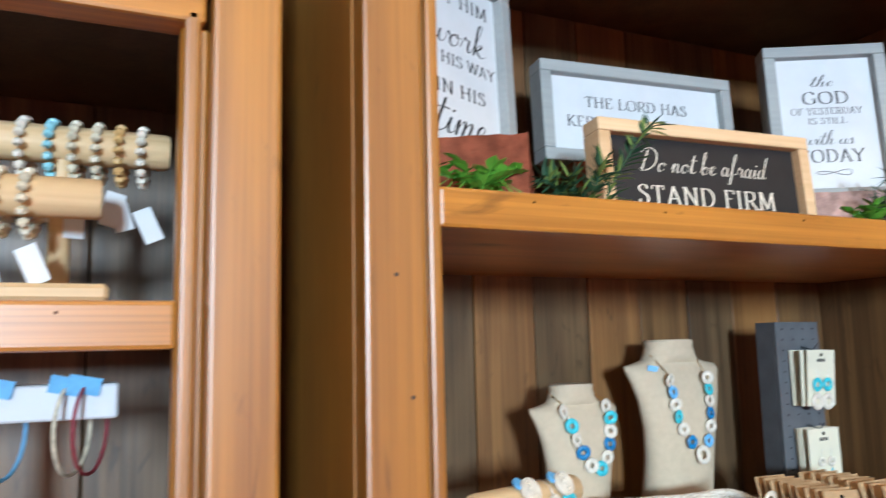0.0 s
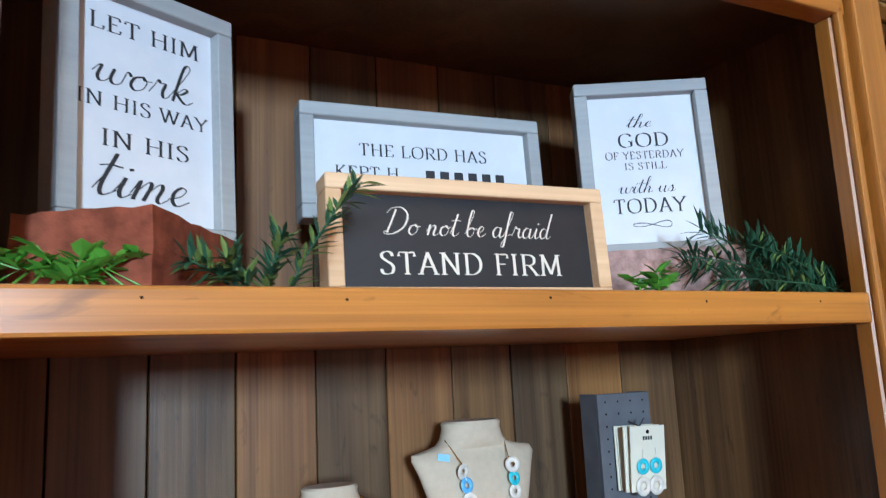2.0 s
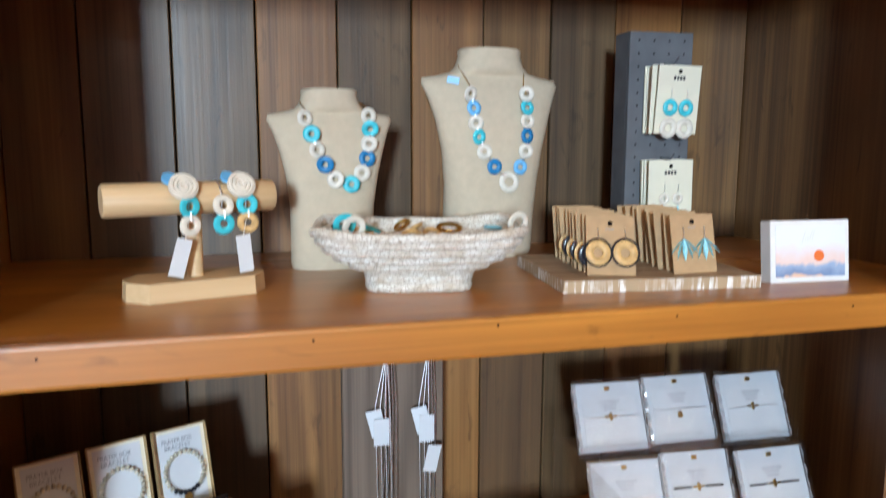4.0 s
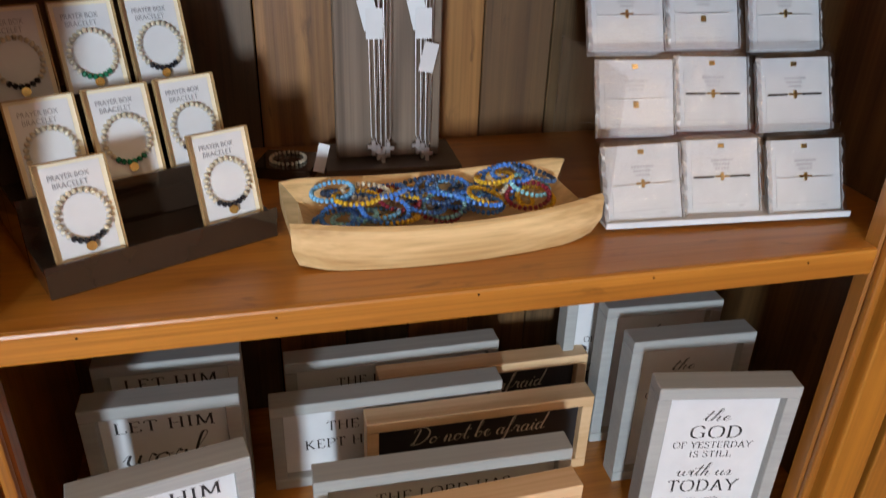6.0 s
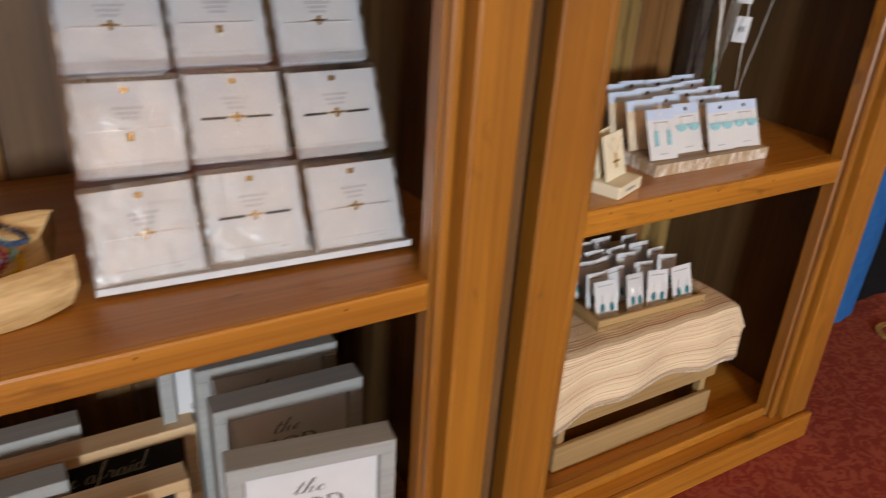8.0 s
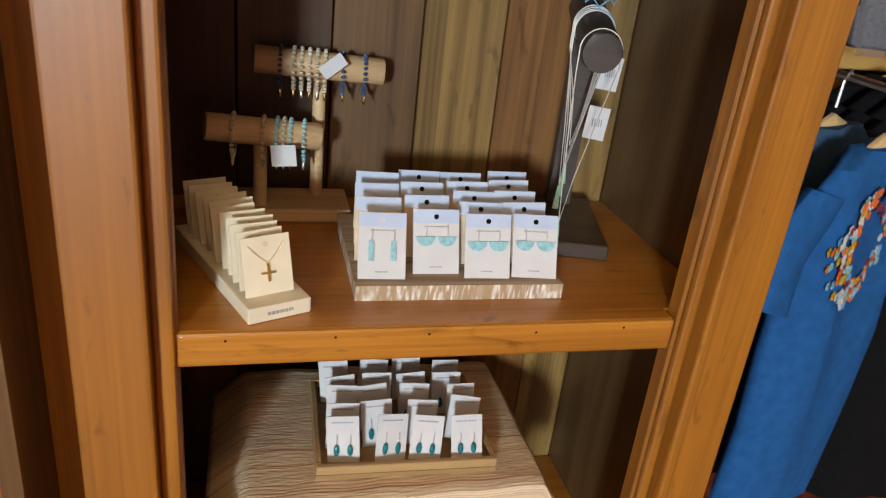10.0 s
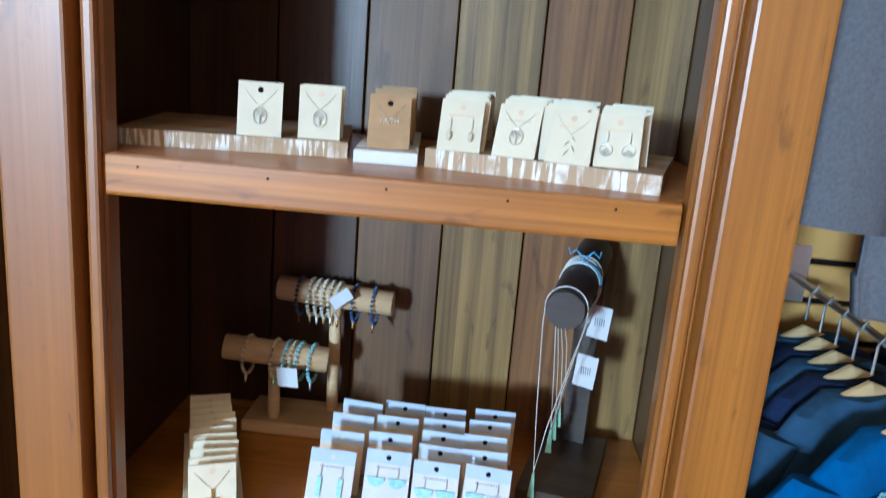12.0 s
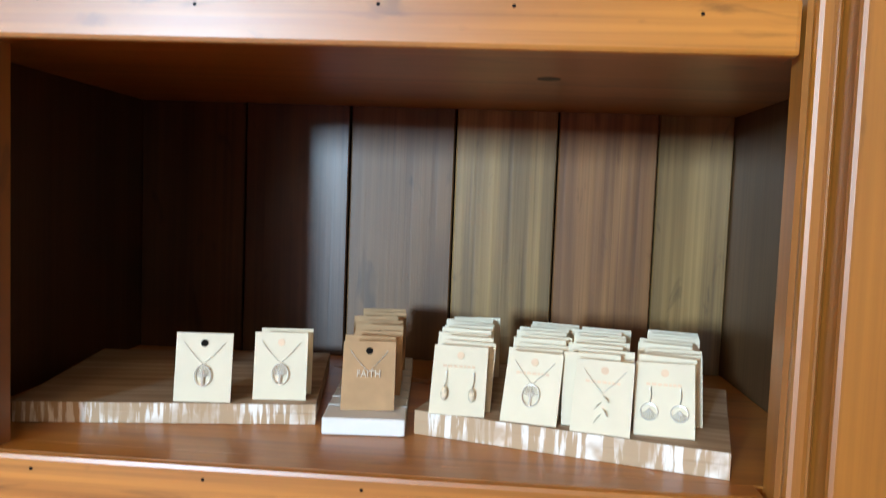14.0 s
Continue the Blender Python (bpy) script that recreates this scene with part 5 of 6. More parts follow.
for x, n, k in ((-0.012, 4, 0), (0.052, 3, 1)):
    bm = bmesh.new()
    tube(bm, [(x, 0.004, 0.385), (x, -0.02, 0.383), (x, -0.024, 0.388)], 0.0016, 6)
    part("hook", bm, STEEL, cs)
    for i in range(n):
        dx = (i - n / 2) * 0.005
        t = thing("necklace", "silver cross necklace with blue-white tag", "necklace", at(0.785, 0.375, ZB3, -2) @ Matrix.Translation((x + dx * 0.4, -0.012 - 0.003 * i, 0.384)), "cross necklaces on the board")
        bm = bmesh.new()
        zb = -0.325 - 0.006 * (i % 3)
        tube(bm, [(-0.002 - dx, 0, 0), (-0.006 + dx, 0, -0.12), (dx - 0.003, 0, zb), (dx, 0, zb - 0.006), (dx + 0.003, 0, zb), (0.006 + dx * 0.5, 0, -0.12), (0.002, 0, 0), (0, 0, 0.003)], 0.0008, 5, closed=True)
        part("chain", bm, SILVER, t)
        bm = bmesh.new()
        bx(bm, dx - 0.003, -0.002, zb - 0.030, dx + 0.003, 0.001, zb - 0.006, bevel=0.0006)
        bx(bm, dx - 0.009, -0.0022, zb - 0.019, dx + 0.009, 0.0012, zb - 0.013, bevel=0.0006)
        part("cross", bm, SILVER, t, "small silver cross")
        if i < 2 or k:
            bm = bmesh.new()
            tag_bm(bm, (dx * 2, -0.003 - 0.002 * i, -0.125 - 0.012 * i - (0.035 if k and i == 2 else 0)), 0.024, 0.042, 14 * i - 10, 14 * (i - 1))
            part("tag", bm, PAPER, t, "white paper price tag")
bm = bmesh.new()
tag_bm(bm, (0.683, 0.335, ZB3 + 0.062), 0.016, 0.045, -10, 14)
tagged(part("price_tag", bm, PAPER), "white price tag leaning by the stand", "tag")

# carved boat bowl
boat = thing("wooden_bowl", "long carved pale wooden tray bowl", "bowl", at(0.811, 0.146, ZB3, 3))
bm = bmesh.new()
L, Wd, Ht = 0.394, 0.146, 0.056


nx = 24
outer, inner_ = [], []
for i in range(nx + 1):
    s = -1 + 2 * i / nx
    x = s * L / 2
    half = Wd / 2 * (1 - 0.05 * s * s - 0.07 * abs(s) ** 10)
    bow = -0.020 * (1 - s * s)
    rim = Ht + 0.010 * s * s - 0.004 * abs(s) ** 14
    foot = 0.0005 + 0.006 * max(0, abs(s) - 0.8) / 0.2
    outer.append([bm.verts.new((x * 0.96, -half * 0.86 + bow, foot)), bm.verts.new((x, -half + bow, rim * 0.5)), bm.verts.new((x, -half + bow + 0.001, rim - 0.004)), bm.verts.new((x, -half + bow + 0.007, rim)),
                  bm.verts.new((x * 0.97, -half + bow + 0.014, rim - 0.006)), bm.verts.new((x * 0.90, -half * 0.55 + bow, 0.016 + 0.03 * abs(s) ** 5)), bm.verts.new((x * 0.90, half * 0.55, 0.016 + 0.03 * abs(s) ** 5)),
                  bm.verts.new((x * 0.97, half - 0.014, rim)), bm.verts.new((x, half - 0.007, rim + 0.004)), bm.verts.new((x, half, rim)), bm.verts.new((x, half, rim * 0.5)), bm.verts.new((x * 0.96, half * 0.86, foot))])
skin(bm, outer)
part("hull", bm, BOATWOOD, boat, smooth=True)
rnd = random.Random(4)
bead_mats = [COBALT, COBALT, NAVYBEAD, YELLOW, MAROON, AQUA, COBALT, STONE, YELLOW, NAVYBEAD, SKYB, COBALT]
mb = at(0.811, 0.146, ZB3, 3)
for i in range(40):
    sx = -0.14 + 0.285 * ((i * 0.618) % 1.0)
    sy = rnd.uniform(-0.032, 0.036)
    lay = i // 10
    mm = mb @ pose(sx, sy, 0.030 + 0.0085 * lay + 0.004 * rnd.random() + 0.012 * (abs(sx) / 0.15) ** 2, 90 + rnd.uniform(-20, 20), rnd.uniform(-14, 14), rnd.uniform(0, 180))
    t = thing("bead_bracelet", "beaded bracelet heaped in a wooden tray", "bracelet", mm, "bead bracelets in the wooden tray")
    bead_ring(t, Matrix.Identity(4), rnd.uniform(0.026, 0.030), 0.0037, 25, bead_mats[i % 12], rnd.uniform(0.78, 1.0))
    if i % 3 == 0:
        bm = bmesh.new()
        bx(bm, 0.018, -0.006, -0.003, 0.032, -0.004, 0.003)
        part("charm", bm, (PAPER, SILVER)[i % 2], t, "small pale charm")

# wrapped bracelet packets on a clear stepped stand
ev = thing("stepped_stand", "clear acrylic stepped stand for card packets", "display stand", at(1.206, 0.094, ZB3, -3.5))
for v, z in ((0.0, 0.010), (0.068, 0.107), (0.134, 0.205)):
    bm = bmesh.new()
    bx(bm, -0.18, v + 0.003, z - 0.004, 0.18, v + 0.075, z)
    bx(bm, -0.18, v, z - 0.004, 0.18, v + 0.003, z + (0.014 if z > 0.05 else 0.004))
    part("step", bm, GREYCARD if z < 0.05 else ACRYLIC, ev)
for x in (-0.182,):
    part("side", box_bm(x - 0.002, 0.0, 0.0, x + 0.001, 0.24, 0.21), ACRYLIC, ev)


def packet(m, style, n):
    t = thing("bracelet_packet", "clear-wrapped bracelet on white printed card", "jewelry packet", m, "wrapped bracelets on the stand")
    w, h = 0.110, 0.102
    for i in range(n):
        part("backing_card", CARDS.setdefault(("env", i), to_mesh("backing_card", box_bm(-w / 2 + 0.002 * i, 0.004 + 0.007 * i, 0.0, w / 2 - 0.001 * i, 0.0055 + 0.007 * i, h - 0.002 * i), GREYCARD)), None, t, "pale grey card")
    part("insert", CARDS.setdefault("env_in", to_mesh("insert", box_bm(-w * 0.395, 0.0028, 0.007, w * 0.395, 0.0036, h * 0.8), PAPER)), None, t, "white printed insert")
    bm = bmesh.new()
    n_ = 14
    for k in range(n_):
        x = -w * 0.35 + w * 0.7 * k / (n_ - 1)
        if style == 0 and 4 < k < 9:
            continue
        bx(bm, x - 0.0027, 0.0004, h * 0.48, x + 0.0027, 0.0027, h * 0.48 + (0.0028 if style == 0 else 0.0012))
    part("bracelet", bm, DKBEAD if style == 0 else SILVER, t)
    bm = bmesh.new()
    if style == 2:
        bx(bm, -0.004, -0.0006, h * 0.36, 0.004, 0.0022, h * 0.45, bevel=0.001)
    else:
        bx(bm, -0.0095, 0.0, h * 0.485, 0.0095, 0.0024, h * 0.51)
        bx(bm, -0.002, -0.0004, h * 0.44, 0.002, 0.002, h * 0.55)
    bx(bm, -0.004, 0.0015, h * 0.88, 0.004, 0.0038, h * 0.94)
    part("charm", bm, GOLD, t, "small gold charm and loop")
    bm = bmesh.new()
    for z, bw in ((h * 0.70, 0.03), (h * 0.645, 0.024), (h * 0.59, 0.018)):
        x = -bw / 2
        while x < bw / 2:
            bx(bm, x, 0.0022, z, x + 0.003, 0.0027, z + 0.0035)
            x += 0.0042
    bx(bm, -w * 0.34, 0.0022, h * 0.14, w * 0.34, 0.0027, h * 0.146)
    bx(bm, w * 0.22, 0.0022, h * 0.09, w * 0.30, 0.0027, h * 0.105)
    part("print", bm, PALEINK, t)
    bm = bmesh.new()
    nxx, nzz = 8, 7
    grid = [[bm.verts.new((-w / 2 - 0.004 + (w + 0.008) * i / nxx, -0.0035 + 0.0025 * noise.noise(Vector((i * 0.9 + m.translation.x * 70, j * 0.9 + m.translation.z * 50, 0))), -0.0005 + (h + 0.006) * j / nzz)) for i in range(nxx + 1)] for j in range(nzz + 1)]
    for j in range(nzz):
        for i in range(nxx):
            bm.faces.new((grid[j][i], grid[j][i + 1], grid[j + 1][i + 1], grid[j + 1][i]))
    part("wrap", bm, WRAP, t, "crinkled clear wrap", smooth=True)
    for sd in (-1, 1):
        bm = bmesh.new()
        rows = []
        for j in range(17):
            q = m.translation.x * 91 + m.translation.z * 57 + j * 1.9 + sd
            e = sd * (w / 2 + 0.001)
            rows.append([bm.verts.new((e - sd * 0.003, -0.003 + 0.002 * math.sin(q), h * j / 16)), bm.verts.new((e + sd * (0.0014 + 0.0009 * math.sin(q * 0.7)), 0.001 + 0.0016 * math.cos(q * 2.3), h * j / 16)),
                         bm.verts.new((e, 0.006 + 0.002 * math.sin(q * 1.3), h * j / 16))])
        for a, b in zip(rows, rows[1:]):
            for k in (0, 1):
                bm.faces.new((a[k], a[k + 1], b[k + 1], b[k]))
        part("wrap_edge", bm, CRIMP, t, "crimped glossy wrap edge")
    return t


me_ = at(1.206, 0.104, ZB3, -3.5)
for row, (v, z) in enumerate(((0.0, 0.0105), (0.066, 0.108), (0.132, 0.206))):
    for c in (-1, 0, 1):
        sty = ((1, 0, 1), (2, 0, 0), (1, 2, 1))[row][c + 1]
        packet(me_ @ Matrix.Translation((c * 0.120, v + (0.012 if c == 0 else 0), z)) @ pose(0, 0, 0, -25, random.uniform(-1.5, 1.5), random.uniform(-2, 2)), sty, 5 if c == -1 else 3)

# ---- right cabinet, upper shelf ----
m1 = at(1.745, 0.152, ZC1, 9.5)
slab("whitewashed wooden slab with two necklace cards", 0.260, 0.225, 0.018, m1)
fr_tree = pendant("tree", TRINKET)
card("white necklace card with silver tree pendant", 0.050, 0.061, IVORY, at(1.7735, 0.160, ZC1 + 0.0185, 7, -9), "necklace cards", fr_tree)
card("white necklace card with oval tree pendant", 0.048, 0.061, IVORY, at(1.8375, 0.181, ZC1 + 0.0185, 8, -9), "necklace cards", fr_tree, hole_mat=BEIGE)
card("white necklace card in a stack", 0.048, 0.061, IVORY, at(1.837, 0.203, ZC1 + 0.0185, 8, -7), "necklace cards")

m2 = at(1.921, 0.150, ZC1, 5)
wb = thing("card_block", "long white painted block with kraft cards", "display stand", m2)
bm = bmesh.new()
bx(bm, -0.036, 0, 0, 0.036, 0.255, 0.015, bevel=0.001)
part("block", bm, WHITE, wb)
bm = bmesh.new()
for i in range(6):
    bx(bm, -0.036, 0.04 + 0.03 * i, 0.0148, 0.036, 0.042 + 0.03 * i, 0.0156)
part("groove", bm, GREYCARD, wb)
stack(m2 @ Matrix.Translation((0.001, 0.024, 0.0157)), 8, 0.048, 0.063, KRAFT, "kraft necklace card with silver word pendant", "kraft necklace cards", pendant("faith", TRINKET), 0.027, 8, jitter=0.005, tip=18)

m3 = at(2.089, 0.131, ZC1, -15.2)
slab("whitewashed wooden slab full of earring cards", 0.260, 0.215, 0.021, m3)
fronts = [("ivory earring card with stone cluster earrings", lambda t, w, h: (bars(t, w, [(h - 0.02, 0.03, 0.002)], BEIGE), earrings("drop", STONE, 0.005, 0.012, 0.038)(t, w, h))),
          ("ivory necklace card with oval tree pendant", lambda t, w, h: (bars(t, w, [(h - 0.02, 0.03, 0.002)], BEIGE), pendant("tree", TRINKET)(t, w, h))),
          ("ivory necklace card with leaf pendant", lambda t, w, h: (bars(t, w, [(h - 0.02, 0.03, 0.002)], BEIGE), pendant("leafs", TRINKET)(t, w, h))),
          ("ivory earring card with filigree earrings", lambda t, w, h: (bars(t, w, [(h - 0.02, 0.03, 0.002)], BEIGE), earrings("filigree", TRINKET, 0.0068, 0.012, 0.036)(t, w, h)))]
for k, (lab, fr) in enumerate(fronts):
    stack(at((2.0005, 2.062, 2.1155, 2.175)[k], (0.154, 0.142, 0.125, 0.127)[k], ZC1 + 0.0215, (-4, -10, -8, -10)[k]), 9, 0.048, 0.062, IVORY, lab, "ivory jewellery cards", fr, 0.0185, 6, hole_mat=BEIGE, tip=22, jitter=0.0055)

# ---- right cabinet, middle shelf ----
m4 = at(1.7525, 0.0865, ZC2, 22)
cb = thing("card_block", "cream painted block with a row of cards", "display stand", m4)
bm = bmesh.new()
bx(bm, -0.037, 0, 0, 0.037, 0.25, 0.019, bevel=0.001)
part("block", bm, CREAM, cb)
bars(cb, 0.05, [(0.0075, 0.03, 0.004)], GREYINK)
stack(m4 @ Matrix.Translation((0.002, 0.024, 0.0195)), 11, 0.056, 0.067, CREAM, "cream necklace card with slim cross", "cream necklace cards", pendant("cross", GOLD), 0.0195, 12, jitter=0.004, hole_mat=BEIGE)

m5 = at(1.971, 0.122, ZC2, -0.5)
slab("whitewashed wooden slab with turquoise earring cards", 0.262, 0.225, 0.02, m5)
for k, (kind, sz, dy) in enumerate((("bar", 0.011, 0.008), ("half", 0.0115, 0.03), ("half", 0.012, 0.008), ("half", 0.012, 0.008))):
    fr = earrings(kind, AQUA, sz, 0.0135, 0.034)
    stack(m5 @ Matrix.Translation((-0.093 + 0.0625 * k, 0.012 + dy * 0.6, 0.0205)) @ pose(0, 0, 0, 0, 0, -2), (4, 4, 5, 5)[k], 0.058, 0.08, PAPER, "white earring card with pale turquoise shapes", "blue and white earring cards", lambda t, w, h, fr=fr: (bars(t, w, [(h - 0.022, 0.03, 0.0016), (0.008, 0.016, 0.0014)]), fr(t, w, h)), (0.052, 0.05, 0.04, 0.043)[k], 9, back_mat=SANDY, jitter=0.005, tip=14, hole_mat=HOLE if k else GREYCARD, topband=(PALEBLUE, 0.017))

tb2 = thing("bracelet_stand", "two-tier pale wooden T-bar bracelet stand", "display stand")
part("base", box_bm(1.69, 0.36, ZC2, 1.865, 0.455, ZC2 + 0.02, bevel=0.003), PALE, tb2)
for x, y, zt in ((1.735, 0.385, 0.74), (1.818, 0.43, 0.826)):
    bm = bmesh.new()
    tube(bm, [(x, y, ZC2 + 0.0195), (x, y, zt)], 0.0095, 14)
    part("post", bm, PALE, tb2, smooth=True)
BARS2 = [((1.727, 0.428, 0.846), (1.908, 0.424, 0.838)), ((1.662, 0.365, 0.765), (1.817, 0.39, 0.748))]
for a, b in BARS2:
    a, b = Vector(a), Vector(b)
    bm = bmesh.new()
    tube(bm, [a, a.lerp(b, 0.012), a.lerp(b, 0.988), b], 0.0192, 22, taper=[0.92, 1, 1, 0.92])
    part("bar", bm, PALE, tb2, smooth=True)


def bead_bracelet(p, mt, charm, label, group, tag=0, R=0.026):
    t = thing("bead_bracelet", label, "bracelet", at(*p, 84), group)
    bead_ring(t, pose(0, 0, -0.008), R, 0.0034, 24, mt, 1.12)
    bm = bmesh.new()
    ball(bm, (-0.012, 0, -0.008 - R * 1.25), 0.006, 1, (0.5, 0.4, 1.4))
    part("charm", bm, charm, t)
    if tag:
        bm = bmesh.new()
        tag_bm(bm, (-0.035, 0.0, 0.02 if tag == 2 else -0.006), 0.019 if tag == 2 else 0.034, 0.038 if tag == 2 else 0.03, 84, -50 if tag == 2 else 6)
        part("tag", bm, PAPER, t, "white paper price tag")
    return t


for f, mt, ch, tg_ in ((0.2, NAVYBEAD, GOLD, 0), (0.3, STONE, GOLD, 0), (0.36, STONE, SILVER, 0), (0.42, BONE, GOLD, 0), (0.48, STONE, SILVER, 0), (0.54, STONE, GOLD, 0), (0.68, NAVYBEAD, GOLD, 2), (0.85, NAVYBEAD, GOLD, 0)):
    p = Vector(BARS2[0][0]).lerp(Vector(BARS2[0][1]), f)
    bead_bracelet((p.x, p.y, p.z), mt, ch, "stone bead bracelet with gold charm on bar", "bracelets on the two-tier stand", tg_)
for f, mt, ch, tg_ in ((0.24, STONE, BONE, 0), (0.5, STONE, SEAG, 0), (0.62, AQUA, SILVER, 0), (0.68, STONE, SILVER, 1), (0.74, AQUA, GOLD, 0), (0.86, AQUA, SILVER, 0)):
    p = Vector(BARS2[1][0]).lerp(Vector(BARS2[1][1]), f)
    bead_bracelet((p.x, p.y, p.z), mt, ch, "pale aqua stone bracelet with charm on bar", "bracelets on the two-tier stand", tg_)

# dark wooden necklace roll stand
m6 = at(2.164, 0.240, ZC2, -14)
ns = thing("necklace_stand", "dark stained wooden necklace roll stand", "display stand", m6)
part("base", box_bm(-0.052, 0, 0, 0.052, 0.2, 0.022, bevel=0.002), DARKBASE, ns)
bm = bmesh.new()
bx(bm, -0.018, 0.165, 0.0225, 0.018, 0.195, 0.28)
part("post", bm, DARKBASE, ns)
bm = bmesh.new()
tube(bm, [(-0.012, -0.015, 0.289), (-0.012, -0.012, 0.289), (-0.004, 0.19, 0.322), (-0.004, 0.193, 0.322)], 0.026, 28, taper=[0.95, 1, 1, 0.95])
part("roll", bm, DARKBASE, ns, smooth=True)
for i in range(5):
    y0 = (-0.004, 0.075, 0.083, 0.092, 0.101)[i]
    zc = 0.2895 + 0.165 * (y0 + 0.012)
    t = thing("necklace", "fine silver chain necklace with green glass drop", "necklace", m6 @ Matrix.Translation((-0.012 + 0.04 * y0, y0, zc)), "necklaces on the dark roll")
    bm = bmesh.new()
    R = 0.0272
    arc = [(R * math.cos(a), 0, R * math.sin(a)) for a in [math.radians(8 + 164 * k / 12) for k in range(13)]]
    low = -0.235 + 0.016 * i
    tube(bm, arc + [(-R, -0.002, -0.03), (-0.022 + 0.003 * i, -0.004, low * 0.6), (-0.016 + 0.003 * i, -0.006, low), (-0.006 + 0.003 * i, -0.005, low * 0.72), (0.015, -0.003, low * 0.3), (R, 0, -0.02)], 0.0009, 5, closed=True)
    part("chain", bm, TRINKET, t)
    if i < 4:
        bm = bmesh.new()
        x = -0.016 + 0.003 * i
        rings = [[bm.verts.new((x + sx * w, -0.006 + sy * 0.0018, z)) for sx, sy in ((-1, -1), (1, -1), (1, 1), (-1, 1))] for z, w in ((low - 0.001, 0.0014), (low - 0.034, 0.0046), (low - 0.038, 0.0046))]
        skin(bm, rings)
        part("pendant", bm, SEAG, t, "tapered sea-green glass drop")
    if i in (1, 3):
        bm = bmesh.new()
        tag_bm(bm, (0.022 + 0.004 * i, -0.006, -0.035 if i == 3 else -0.10), 0.030, 0.047, -8, 4)
        part("tag", bm, PAPER, t, "white barcode price tag")
        bm = bmesh.new()
        for q in range(5):
            bx(bm, 0.014 + 0.004 * i + q * 0.003, -0.0075, (-0.063 if i == 3 else -0.128), 0.0155 + 0.004 * i + q * 0.003, -0.0068, (-0.052 if i == 3 else -0.117))
        part("barcode", bm, GREYINK, t)
bow = thing("cord_bow", "pale blue cord tied round the roll", "cord", m6 @ Matrix.Translation((-0.007, 0.085, 0.305)))
bm = bmesh.new()
for k in range(2):
    torus(bm, pose(0, 0.004 * k - 0.003, 0, 9), 0.0268, 0.0011, 24, 5)
for s in (-1, 1):
    tube(bm, [(0, 0, 0.03), (s * 0.012, -0.004, 0.042), (s * 0.02, 0, 0.034), (s * 0.022, -0.006, 0.044)], 0.0012, 5)
part("cord", bm, SKYB, bow)

# ---- right cabinet, bottom: crate, runner, tray of cards ----
cr = thing("wooden_crate", "slatted pale wooden crate turned as a plinth", "crate")
for z0, z1 in ((0.0705, 0.128), (0.165, 0.222), (0.258, 0.316)):
    part("slat", box_bm(1.72, 0.122, z0, 2.12, 0.132, z1, bevel=0.0015), CRATE, cr)
    for x in (1.72, 2.11):
        part("slat", box_bm(x, 0.1325, z0, x + 0.01, 0.4195, z1, bevel=0.0015), CRATE, cr)
    part("slat", box_bm(1.72, 0.42, z0, 2.12, 0.43, z1, bevel=0.0015), CRATE, cr)
for x in (1.7305, 2.0945):
    for y in (0.1325, 0.404):
        part("corner_post", box_bm(x, y, 0.0705, x + 0.015, y + 0.015, 0.3155), CRATE, cr)
part("top", box_bm(1.72, 0.122, 0.3165, 2.12, 0.43, 0.326, bevel=0.001), CRATE, cr)

bm = bmesh.new()
uvl = bm.loops.layers.uv.new("weave")
NU, NV, RUN = 60, 44, 0.475


def drape(u, s):
    """The runner: u along the crate's length, s from back to front and down."""
    x = 1.662 + 0.5 * u
    over = max(0.0, x - 2.128)
    if s < 0.31:
        y, z = 0.43 - s, 0.3285
    else:
        f = s - 0.31
        y, z = 0.116 - 0.03 * f, 0.3285 - f * (0.9 - 0.25 * math.sin(2.6 * u))
        y -= 0.007 * math.sin(u * 17 + 0.8) * min(1, f / 0.08)
    z -= min(over * 1.6, 0.12) * (1.0 if s < 0.31 else max(0, 1 - (s - 0.31) / 0.1)) + (max(0, 1.715 - x) * 0.9 if s < 0.31 else 0)
    return Vector((x, y, z + 0.0015 * math.sin(u * 31 + s * 40)))


grid = [[bm.verts.new(drape(i / NU, RUN * j / NV)) for i in range(NU + 1)] for j in range(NV + 1)]
for j in range(NV):
    for i in range(NU):
        f = bm.faces.new((grid[j][i], grid[j][i + 1], grid[j + 1][i + 1], grid[j + 1][i]))
        for lp, (a, b) in zip(f.loops, ((i, j), (i + 1, j), (i + 1, j + 1), (i, j + 1))):
            lp[uvl].uv = (a / NU * 0.5, b / NV * RUN)
run = tagged(part("table_runner", bm, CLOTH, smooth=True), "striped woven cotton runner draped over crate", "cloth")
sol = run.modifiers.new("thick", "SOLIDIFY")
sol.thickness, sol.offset = 0.0025, 1
bm = bmesh.new()
for i in range(130):
    p = drape(i / 130, RUN)
    tube(bm, [p + Vector((0, 0, 0.002)), p + Vector((random.uniform(-0.002, 0.002), -0.001, -0.007))], 0.0009, 4)
part("fringe", bm, BONE, run, "short cream fringe")

m7 = at(1.935, 0.150, 0.332, -2)
tray = thing("card_tray", "shallow wooden tray on a striped cloth", "tray", m7)
part("floor_panel", box_bm(-0.128, 0, 0, 0.128, 0.215, 0.008), CRATE, tray)
for a in ((-0.128, 0, 0.128, 0.008), (-0.128, 0.207, 0.128, 0.215), (-0.128, 0.0085, -0.12, 0.2065), (0.12, 0.0085, 0.128, 0.2065)):
    part("rim", box_bm(a[0], a[1], 0.0082, a[2], a[3], 0.022, bevel=0.001), CRATE, tray)
rnd = random.Random(12)
fr = earrings("drop", TEAL, 0.0068, 0.0095, 0.040)
proto = None
